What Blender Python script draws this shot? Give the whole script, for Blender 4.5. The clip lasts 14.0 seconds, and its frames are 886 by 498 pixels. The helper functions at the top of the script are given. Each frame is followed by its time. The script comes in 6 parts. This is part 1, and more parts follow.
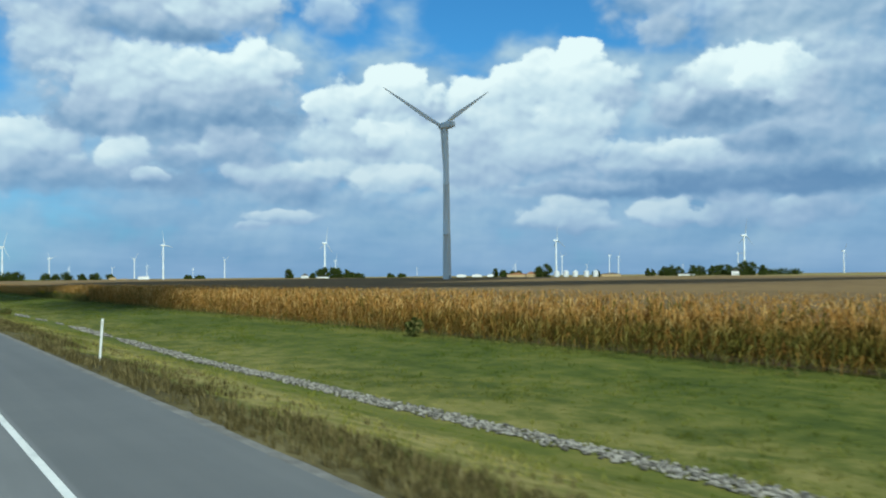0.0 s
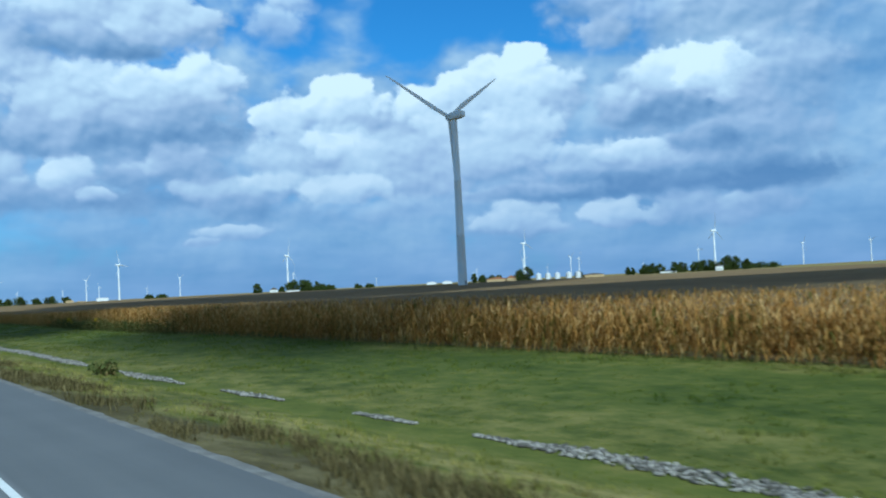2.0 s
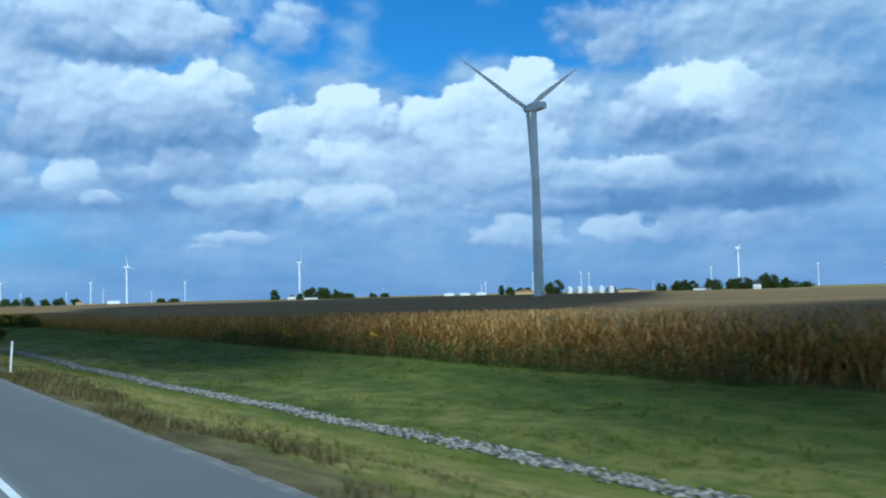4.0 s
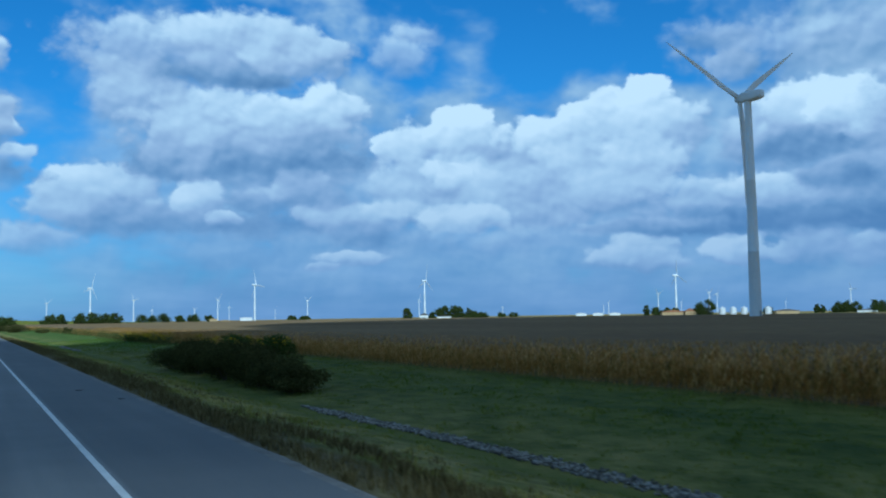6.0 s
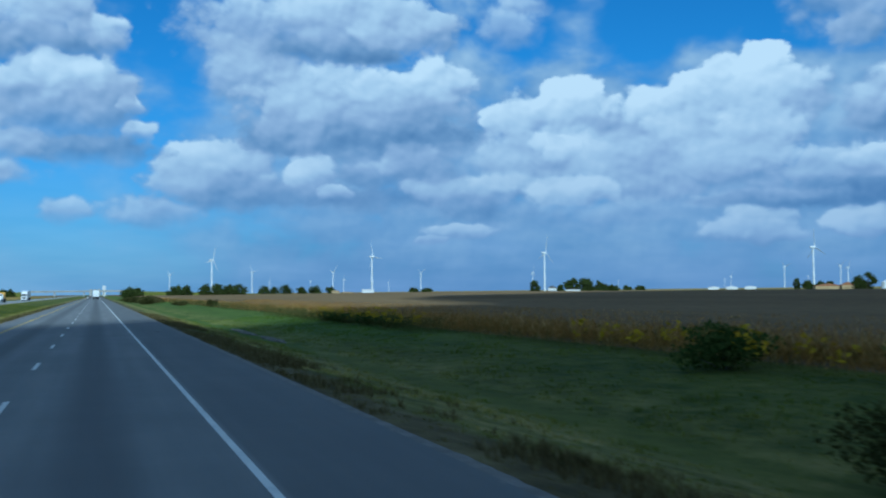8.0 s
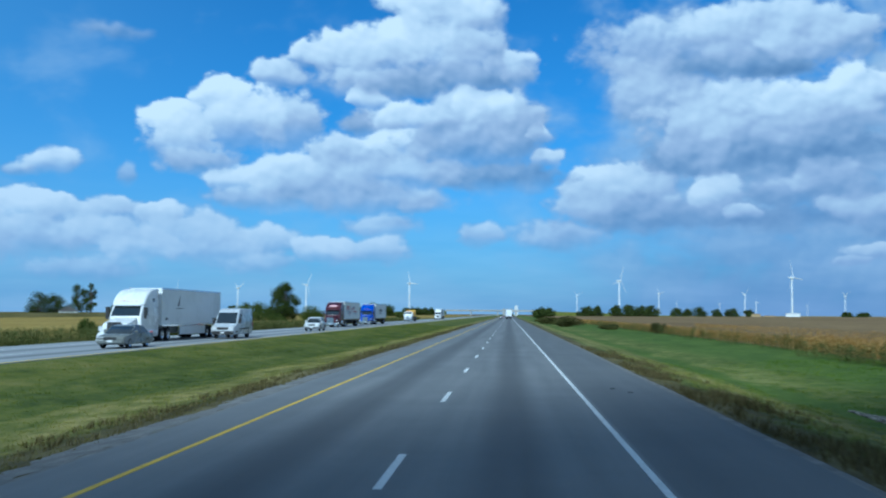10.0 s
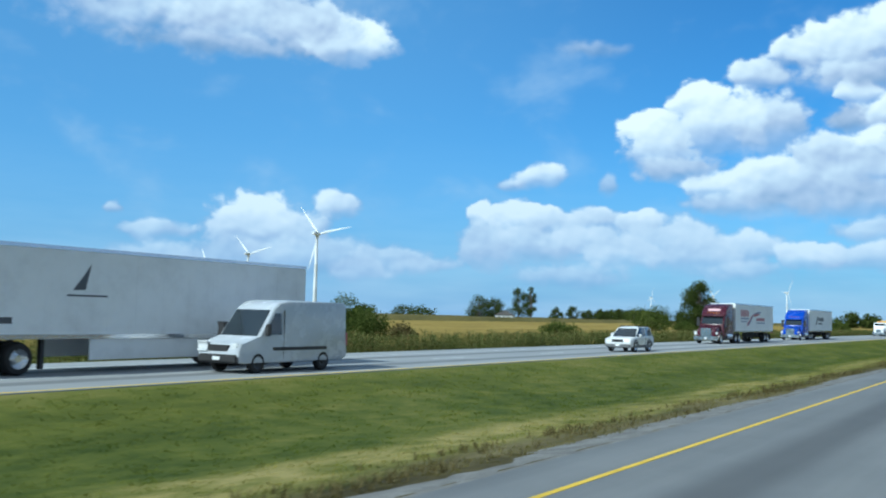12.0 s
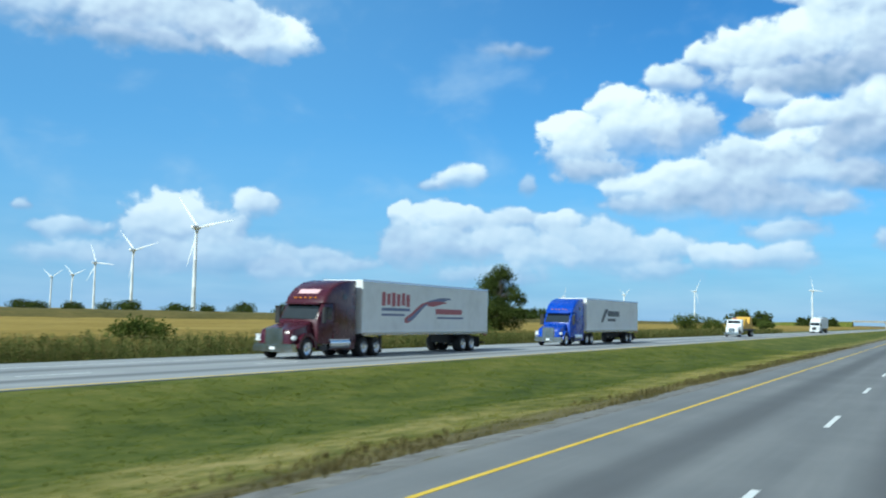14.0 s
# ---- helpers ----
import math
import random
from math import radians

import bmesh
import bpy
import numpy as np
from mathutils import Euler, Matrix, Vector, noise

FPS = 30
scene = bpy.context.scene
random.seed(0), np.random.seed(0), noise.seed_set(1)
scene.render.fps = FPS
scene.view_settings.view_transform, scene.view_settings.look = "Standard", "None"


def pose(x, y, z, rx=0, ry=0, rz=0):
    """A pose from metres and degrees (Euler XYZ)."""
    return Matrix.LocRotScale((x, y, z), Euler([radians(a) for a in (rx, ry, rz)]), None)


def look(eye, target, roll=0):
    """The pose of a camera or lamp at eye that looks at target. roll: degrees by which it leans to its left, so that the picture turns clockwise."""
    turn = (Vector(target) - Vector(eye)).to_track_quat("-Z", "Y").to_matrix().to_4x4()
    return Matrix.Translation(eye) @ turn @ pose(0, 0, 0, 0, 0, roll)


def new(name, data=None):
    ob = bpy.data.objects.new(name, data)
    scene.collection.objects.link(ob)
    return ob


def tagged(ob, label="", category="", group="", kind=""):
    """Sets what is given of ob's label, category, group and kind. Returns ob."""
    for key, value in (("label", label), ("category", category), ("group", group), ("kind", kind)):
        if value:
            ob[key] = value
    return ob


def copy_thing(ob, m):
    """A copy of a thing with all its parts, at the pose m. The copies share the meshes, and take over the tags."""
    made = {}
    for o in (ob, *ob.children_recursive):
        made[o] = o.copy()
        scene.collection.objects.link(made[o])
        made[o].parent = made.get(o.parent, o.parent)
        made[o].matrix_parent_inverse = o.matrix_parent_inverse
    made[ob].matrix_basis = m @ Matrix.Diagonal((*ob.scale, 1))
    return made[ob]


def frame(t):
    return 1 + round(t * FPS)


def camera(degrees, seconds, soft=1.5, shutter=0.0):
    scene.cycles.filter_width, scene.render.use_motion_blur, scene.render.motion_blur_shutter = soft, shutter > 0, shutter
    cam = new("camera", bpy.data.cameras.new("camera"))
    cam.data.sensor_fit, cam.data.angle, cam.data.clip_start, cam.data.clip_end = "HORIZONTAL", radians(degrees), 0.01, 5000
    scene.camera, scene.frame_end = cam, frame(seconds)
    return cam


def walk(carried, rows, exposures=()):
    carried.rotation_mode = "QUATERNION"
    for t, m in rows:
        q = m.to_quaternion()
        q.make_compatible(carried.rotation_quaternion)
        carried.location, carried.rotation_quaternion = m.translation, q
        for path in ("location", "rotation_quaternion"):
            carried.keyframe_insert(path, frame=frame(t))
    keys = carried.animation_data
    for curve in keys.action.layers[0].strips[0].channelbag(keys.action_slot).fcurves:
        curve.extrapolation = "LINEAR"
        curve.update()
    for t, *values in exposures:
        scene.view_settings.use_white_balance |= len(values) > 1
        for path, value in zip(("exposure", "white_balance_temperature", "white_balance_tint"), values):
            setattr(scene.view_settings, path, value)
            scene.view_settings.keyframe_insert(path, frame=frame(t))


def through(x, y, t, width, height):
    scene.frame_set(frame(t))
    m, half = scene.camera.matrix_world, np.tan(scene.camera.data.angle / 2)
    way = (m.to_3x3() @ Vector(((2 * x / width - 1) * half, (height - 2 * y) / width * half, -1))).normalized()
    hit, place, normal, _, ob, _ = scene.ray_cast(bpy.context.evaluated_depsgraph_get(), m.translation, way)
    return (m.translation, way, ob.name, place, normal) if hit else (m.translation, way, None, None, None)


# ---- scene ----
# the drive: seconds, x, y, z, tilt, lean, turn
PATH = [
    (0.0, 0.29, 0.00, 2.29, 91.59, 0.52, -30.49),
    (0.5, 0.27, 13.92, 2.29, 91.56, 2.05, -31.26),
    (1.0, 0.20, 27.85, 2.28, 91.04, 0.75, -31.28),
    (1.5, 0.16, 41.77, 2.27, 91.72, 1.18, -31.64),
    (2.0, 0.11, 55.69, 2.27, 91.99, 2.95, -33.22),
    (2.2, 0.08, 61.26, 2.26, 92.01, 3.25, -33.01),
    (4.3, 0.06, 119.74, 2.26, 92.93, 0.91, -32.72),
    (4.5, 0.06, 125.30, 2.26, 93.07, 0.53, -31.48),
    (5.0, 0.10, 139.23, 2.26, 92.81, 0.99, -29.74),
    (5.5, 0.11, 153.15, 2.26, 93.80, 1.53, -28.81),
    (6.0, 0.15, 167.07, 2.26, 94.02, 0.92, -26.37),
    (6.5, 0.21, 180.99, 2.26, 93.41, 1.65, -26.89),
    (7.0, 0.16, 194.92, 2.26, 92.58, 1.88, -28.58),
    (7.2, 0.13, 200.49, 2.25, 92.02, 0.96, -28.46),
    (9.3, 0.13, 258.96, 2.24, 93.70, 1.78, -4.03),
    (9.5, 0.12, 264.53, 2.24, 93.22, 1.05, -3.64),
    (10.0, 0.04, 278.45, 2.23, 93.86, -0.31, 3.92),
    (10.5, 0.01, 292.38, 2.20, 94.46, -2.18, 15.00),
    (11.0, -0.10, 306.30, 2.17, 95.55, -1.66, 22.17),
    (11.5, 0.02, 320.22, 2.22, 93.75, 0.71, 25.79),
    (12.0, 0.06, 334.14, 2.21, 93.91, -1.42, 32.02),
    (12.5, 0.21, 348.07, 2.19, 93.85, -2.65, 35.17),
    (13.0, 0.31, 361.99, 2.21, 93.41, -1.46, 33.20),
    (13.5, 0.46, 375.91, 2.21, 93.58, -0.39, 31.04),
    (14.0, 0.58, 389.84, 2.25, 94.00, -1.29, 27.27),
]
cam = camera(49.66, 14.0, 2.0, 0.12)
# the film camera closes down towards the bright sky and opens again on the far side
EXPOSURES = [(0.0, -0.17, 5850, -9), (0.6, -0.2, 5150, -9), (1.5, -0.24, 5000, -8), (4.5, -0.29, 4850, -6), (5.5, -0.32, 4800, -6), (6.5, -0.6, 4640, -8), (7.2, -0.58, 4640, -8), (9.3, -0.5, 4660, -7), (10.5, -0.34, 4860, -5), (11.1, -0.32, 4950, -5), (11.6, -0.16, 5150, -4), (12.5, -0.05, 5600, -5), (14.0, 0.0, 5650, -5)]
walk(cam, [(t, pose(*r)) for t, *r in PATH], EXPOSURES)

# ---- sun and sky ----
SUN_TURN, SUN_HEIGHT = 194.5, 39.0
SUN_WAY = Vector((math.sin(radians(SUN_TURN)) * math.cos(radians(SUN_HEIGHT)),
                  math.cos(radians(SUN_TURN)) * math.cos(radians(SUN_HEIGHT)), math.sin(radians(SUN_HEIGHT))))
sun_data = bpy.data.lights.new("sun", "SUN")
sun_data.energy, sun_data.angle, sun_data.color = 4.8, radians(0.6), (1.0, 0.95, 0.86)
sun = new("sun", sun_data)
sun.matrix_world = look((0, 0, 900), Vector((0, 0, 900)) - SUN_WAY)

# cumulus puffs: turn from straight ahead, height above the horizon, half width, half height (degrees), tone, softness of the edge
CLOUDS = {
    "backing": [(28.5, 7.6, 8.5, 2.6, 0.66, 1.10), (36.0, 8.6, 4.5, 2.4, 0.62, 1.10), (18.0, 8.4, 6.0, 2.2, 0.45, 1.20), (48.0, 8.6, 6.5, 3.0, 0.40, 1.20), (29.0, 4.6, 9.0, 1.2, 0.46, 1.20), (47.0, 5.3, 8.0, 0.9, 0.08, 1.00)],
    "upper_bank": [(12.3, 15.4, 6.8, 2.0, 0.50, 0.60), (8.6, 13.0, 2.5, 1.9, 0.55, 0.60), (14.8, 16.2, 4.1, 1.4, 0.66, 0.50), (18.1, 15.5, 2.7, 1.2, 0.62, 0.40), (13.9, 14.1, 3.7, 0.8, 0.25, 0.60), (15.5, 13.8, 1.7, 0.4, 0.15, 0.60), (24.1, 15.5, 1.7, 1.2, 0.50, 0.90), (25.1, 16.8, 1.4, 0.7, 0.50, 0.90)],
    "roller": [(14.8, 11.1, 5.7, 1.9, 0.58, 0.40), (12.6, 11.0, 2.7, 1.5, 0.68, 0.35), (17.1, 11.7, 2.4, 1.2, 0.70, 0.35), (19.7, 12.2, 1.9, 1.2, 0.74, 0.35), (15.4, 9.2, 6.4, 1.4, 0.28, 0.50), (10.8, 9.7, 1.7, 1.5, 0.55, 0.50), (7.5, 7.5, 2.0, 1.4, 0.62, 0.40), (5.5, 7.0, 1.7, 1.2, 0.58, 0.50), (12.0, 7.0, 1.4, 1.1, 0.82, 0.35), (10.4, 8.7, 2.0, 0.8, 0.45, 0.60), (13.5, 5.8, 1.0, 0.4, 0.65, 0.40), (9.6, 5.7, 5.7, 0.8, 0.30, 0.70), (6.6, 5.5, 3.4, 0.8, 0.38, 0.80)],
    "grey_floor": [(18.0, 7.8, 1.5, 1.0, 0.62, 0.40), (17.0, 6.9, 3.7, 0.9, 0.35, 0.60), (15.7, 5.5, 3.7, 0.7, 0.18, 0.80), (21.6, 5.0, 2.0, 1.0, 0.20, 0.80), (22.3, 6.0, 3.7, 0.8, 0.55, 0.50), (19.6, 6.0, 1.7, 0.7, 0.65, 0.50), (31.1, 5.9, 3.4, 0.8, 0.50, 0.60), (33.8, 6.8, 4.1, 1.2, 0.50, 0.60), (37.2, 7.0, 3.7, 1.4, 0.55, 0.60)],
    "central_crowns": [(27.8, 11.5, 1.6, 0.9, 0.90, 0.30), (26.7, 11.2, 1.0, 1.0, 0.85, 0.30), (23.7, 10.0, 1.1, 1.0, 0.82, 0.35), (25.4, 10.2, 2.0, 1.4, 0.62, 0.40), (28.4, 10.1, 2.0, 1.4, 0.48, 0.40), (31.1, 9.8, 2.0, 1.2, 0.30, 0.50), (27.0, 8.3, 1.0, 0.6, 0.82, 0.35), (26.0, 8.7, 1.0, 0.5, 0.82, 0.35), (29.1, 7.6, 3.4, 1.4, 0.58, 0.40), (25.0, 7.9, 2.7, 1.4, 0.50, 0.50), (27.7, 5.8, 2.4, 0.8, 0.78, 0.40), (32.1, 8.2, 3.0, 1.5, 0.56, 0.50)],
    "eastern_crowns": [(34.8, 11.7, 1.4, 0.7, 0.90, 0.30), (32.9, 10.6, 2.7, 1.0, 0.72, 0.40), (35.9, 10.7, 2.7, 1.2, 0.62, 0.40), (34.2, 8.7, 2.0, 1.2, 0.50, 0.40), (35.5, 8.2, 1.4, 1.0, 0.78, 0.40), (37.2, 8.6, 1.4, 1.4, 0.72, 0.40), (38.6, 12.7, 1.5, 0.9, 0.95, 0.25), (37.6, 11.9, 2.0, 1.2, 0.66, 0.40), (39.3, 10.9, 2.7, 1.7, 0.60, 0.50), (38.6, 8.9, 2.0, 1.5, 0.55, 0.50)],
    "east_tower": [(48.0, 11.2, 2.4, 1.4, 0.72, 0.35), (50.1, 11.3, 1.9, 1.3, 0.92, 0.30), (51.3, 10.1, 1.5, 1.2, 0.66, 0.40), (47.9, 9.4, 4.1, 1.0, 0.22, 0.50), (46.0, 9.7, 2.0, 1.4, 0.32, 0.50), (44.8, 10.1, 1.7, 1.7, 0.50, 0.60), (49.1, 7.4, 2.0, 0.8, 0.22, 0.60), (45.0, 7.0, 2.0, 0.7, 0.72, 0.40), (43.1, 6.3, 3.7, 1.4, 0.55, 0.50), (47.8, 6.4, 4.1, 1.2, 0.50, 0.60), (51.7, 7.1, 3.7, 2.0, 0.40, 0.70)],
    "east_veil": [(53.6, 10.8, 3.4, 2.7, 0.42, 0.90), (50.2, 14.8, 8.1, 2.0, 0.45, 0.90), (42.4, 15.6, 2.4, 1.0, 0.40, 0.90), (43.6, 13.9, 1.4, 0.8, 0.50, 0.60), (45.8, 5.0, 7.4, 0.8, 0.02, 0.70), (52.8, 5.1, 4.2, 0.9, 0.00, 0.70), (39.8, 5.1, 3.0, 0.5, 0.20, 0.80), (37.1, 5.0, 2.7, 0.4, 0.30, 0.80)],
    "east_low": [(37.4, 3.4, 2.4, 0.7, 0.60, 0.50), (38.4, 4.2, 2.0, 0.5, 0.68, 0.50), (39.1, 3.0, 1.7, 0.4, 0.62, 0.50), (43.3, 3.7, 1.5, 0.7, 0.85, 0.40), (44.1, 3.3, 1.7, 0.5, 0.75, 0.40), (46.0, 3.3, 0.7, 0.6, 0.70, 0.40), (47.7, 3.7, 2.0, 1.0, 0.50, 0.60), (50.4, 3.4, 1.4, 0.7, 0.62, 0.50), (52.2, 3.5, 2.0, 0.7, 0.50, 0.70), (20.6, 3.5, 1.9, 0.5, 0.66, 0.50), (19.3, 3.0, 1.0, 0.3, 0.60, 0.50)],
    "tower_top": [(-5.8, 18.4, 1.9, 0.9, 0.78, 0.35), (-3.9, 17.7, 2.4, 1.4, 0.72, 0.40), (-1.9, 17.5, 1.4, 1.4, 0.52, 0.50), (-6.5, 16.2, 1.7, 1.0, 0.80, 0.35), (-4.5, 15.8, 2.7, 1.5, 0.66, 0.40), (-11.8, 15.1, 1.2, 0.8, 0.80, 0.35), (-9.9, 15.2, 2.0, 1.2, 0.72, 0.35), (-7.9, 15.4, 2.0, 1.5, 0.68, 0.40), (-14.0, 13.9, 1.4, 0.8, 0.62, 0.40), (-3.8, 13.7, 3.7, 1.0, 0.33, 0.50), (-7.5, 13.6, 3.4, 0.8, 0.48, 0.50), (0.1, 14.9, 1.2, 0.8, 0.72, 0.35), (0.4, 14.0, 1.0, 0.8, 0.48, 0.50), (-1.9, 15.3, 1.7, 1.4, 0.56, 0.50)],
    "tower_middle": [(-8.5, 12.8, 1.0, 0.7, 0.85, 0.30), (-1.5, 12.4, 1.4, 0.8, 0.84, 0.30), (-2.8, 11.9, 2.0, 1.2, 0.66, 0.40), (-6.1, 11.6, 2.0, 1.0, 0.72, 0.40), (-8.1, 11.3, 1.7, 0.7, 0.35, 0.40), (-6.4, 10.1, 2.0, 0.7, 0.95, 0.35), (-9.4, 9.4, 2.4, 1.0, 0.58, 0.40), (-2.1, 10.2, 3.7, 2.0, 0.38, 0.50), (0.5, 11.2, 1.4, 1.5, 0.48, 0.40), (1.7, 10.7, 0.5, 0.5, 0.85, 0.30), (2.4, 9.2, 0.7, 0.6, 0.72, 0.40), (-0.8, 8.1, 3.7, 0.8, 0.20, 0.60), (-7.7, 8.2, 4.4, 1.2, 0.58, 0.50), (-12.1, 8.3, 2.4, 1.0, 0.72, 0.40)],
    "tower_west": [(-20.4, 11.2, 1.2, 0.9, 0.84, 0.30), (-19.3, 10.1, 1.9, 1.4, 0.72, 0.35), (-17.0, 12.5, 1.5, 1.0, 0.85, 0.30), (-15.9, 11.3, 2.4, 1.5, 0.72, 0.40), (-13.2, 11.2, 1.7, 1.5, 0.56, 0.40), (-18.2, 8.8, 2.0, 0.7, 0.50, 0.50), (-16.5, 7.8, 1.5, 0.7, 0.80, 0.40), (-13.7, 7.8, 2.0, 0.9, 0.72, 0.40), (-11.3, 7.4, 3.0, 0.8, 0.50, 0.50), (-14.0, 6.8, 3.4, 0.7, 0.48, 0.60), (-8.0, 6.8, 4.1, 0.8, 0.48, 0.60), (-5.6, 6.5, 1.0, 0.5, 0.72, 0.50)],
    "west_low": [(-29.9, 5.9, 0.8, 0.7, 0.84, 0.35), (-27.6, 5.9, 1.7, 0.8, 0.84, 0.30), (-25.5, 5.7, 1.5, 0.7, 0.72, 0.40), (-29.6, 4.2, 1.4, 1.4, 0.55, 0.50), (-26.7, 4.2, 2.7, 1.2, 0.55, 0.50), (-22.8, 5.7, 2.0, 0.7, 0.66, 0.40), (-20.4, 5.7, 1.2, 0.6, 0.78, 0.40), (-23.4, 4.5, 2.4, 0.8, 0.66, 0.50), (-21.4, 3.9, 2.0, 0.8, 0.82, 0.50), (-18.7, 4.7, 2.4, 1.2, 0.66, 0.50), (-17.3, 3.7, 2.7, 1.0, 0.72, 0.60), (-14.6, 4.2, 2.0, 0.8, 0.72, 0.50), (-24.6, 2.4, 3.0, 0.7, 0.58, 0.80), (-14.6, 2.8, 2.0, 0.7, 0.58, 0.80)],
    "ahead_low": [(-11.2, 3.8, 1.7, 0.7, 0.82, 0.40), (-10.1, 4.0, 0.8, 0.6, 0.78, 0.40), (-8.2, 3.8, 2.0, 0.7, 0.68, 0.50), (-7.6, 5.2, 2.0, 0.7, 0.58, 0.60), (-1.5, 4.8, 1.3, 0.7, 0.58, 0.60), (-26.4, 8.3, 1.3, 0.7, 0.75, 0.50), (-28.2, 7.8, 0.8, 0.4, 0.50, 0.80), (-22.4, 7.8, 0.5, 0.6, 0.40, 0.90), (-23.6, 15.7, 1.9, 0.5, 0.35, 1.00), (-38.5, 6.2, 1.1, 0.7, 0.70, 0.50), (4.5, 7.5, 1.4, 0.7, 0.72, 0.40), (6.3, 7.8, 2.4, 1.2, 0.68, 0.40), (4.9, 6.5, 2.4, 0.6, 0.62, 0.50), (3.1, 4.7, 2.4, 0.8, 0.58, 0.60), (7.8, 6.2, 3.4, 0.7, 0.46, 0.70)],
    "west_high": [(-48.3, 17.1, 6.8, 2.0, 0.58, 0.80), (-43.6, 16.8, 5.1, 1.7, 0.62, 0.60), (-40.9, 16.5, 2.0, 1.4, 0.68, 0.50), (-37.9, 15.9, 2.0, 1.2, 0.84, 0.35), (-39.2, 16.1, 1.4, 1.2, 0.78, 0.40), (-46.2, 15.3, 5.4, 0.6, 0.40, 0.80)],
    "west_far": [(-43.0, 5.2, 2.4, 1.3, 0.78, 0.35), (-44.3, 4.7, 1.7, 1.0, 0.68, 0.40), (-41.0, 4.9, 1.7, 1.0, 0.62, 0.50), (-38.8, 6.5, 0.9, 0.6, 0.75, 0.50), (-51.2, 5.7, 0.5, 0.3, 0.50, 0.70), (-48.9, 4.4, 2.0, 0.5, 0.58, 0.70), (-40.2, 3.2, 3.7, 1.2, 0.58, 0.70), (-44.9, 3.0, 3.0, 1.0, 0.52, 0.70), (-48.8, 3.1, 2.4, 0.7, 0.58, 0.80), (-37.5, 2.5, 1.7, 0.6, 0.72, 0.60), (-35.1, 3.3, 2.0, 0.7, 0.62, 0.60), (-33.1, 2.9, 2.0, 0.5, 0.62, 0.70)],
}


class Nodes:
    """A short way to write node trees."""

    def __init__(self, tree):
        self.tree = tree
        tree.nodes.clear()

    def add(self, kind, **values):
        node = self.tree.nodes.new(kind)
        for key, value in values.items():
            setattr(node, key, value)
        return node

    def put(self, socket, value):
        if isinstance(value, bpy.types.NodeSocket):
            self.tree.links.new(value, socket)
        else:
            socket.default_value = value

    def math(self, operation, a, b=0.0, c=0.0, clamp=False):
        node = self.add("ShaderNodeMath", operation=operation, use_clamp=clamp)
        for socket, value in zip(node.inputs, (a, b, c)):
            self.put(socket, value)
        return node.outputs[0]

    def vec(self, operation, a, b=(0, 0, 0), c=(0, 0, 0)):
        node = self.add("ShaderNodeVectorMath", operation=operation)
        for socket, value in zip(node.inputs, (a, b, c)):
            self.put(socket, value)
        return node.outputs["Value" if operation in ("LENGTH", "DOT_PRODUCT", "DISTANCE") else "Vector"]

    def mix(self, factor, a, b, blend="MIX"):
        node = self.add("ShaderNodeMix", data_type="RGBA", blend_type=blend)
        self.put(node.inputs[0], factor)
        self.put(node.inputs[6], a)
        self.put(node.inputs[7], b)
        return node.outputs[2]

    def noise(self, vector, scale, detail=3.0, rough=0.55, warp=0.0):
        node = self.add("ShaderNodeTexNoise")
        self.put(node.inputs["Vector"], vector)
        for key, value in (("Scale", scale), ("Detail", detail), ("Roughness", rough), ("Distortion", warp)):
            node.inputs[key].default_value = value
        return node.outputs["Fac"]

    def ramp(self, factor, *stops):
        node = self.add("ShaderNodeValToRGB")
        self.put(node.inputs[0], factor)
        bar = node.color_ramp.elements
        while len(bar) < len(stops):
            bar.new(0.5)
        for e, (place, colour) in zip(bar, stops):
            e.position, e.color = place, (*colour, 1)
        return node.outputs[0]

    def span(self, value, low, high, to_low=0.0, to_high=1.0, smooth=True):
        node = self.add("ShaderNodeMapRange", interpolation_type="SMOOTHSTEP" if smooth else "LINEAR", clamp=True)
        for socket, v in zip(node.inputs, (value, low, high, to_low, to_high)):
            self.put(socket, v)
        return node.outputs[0]


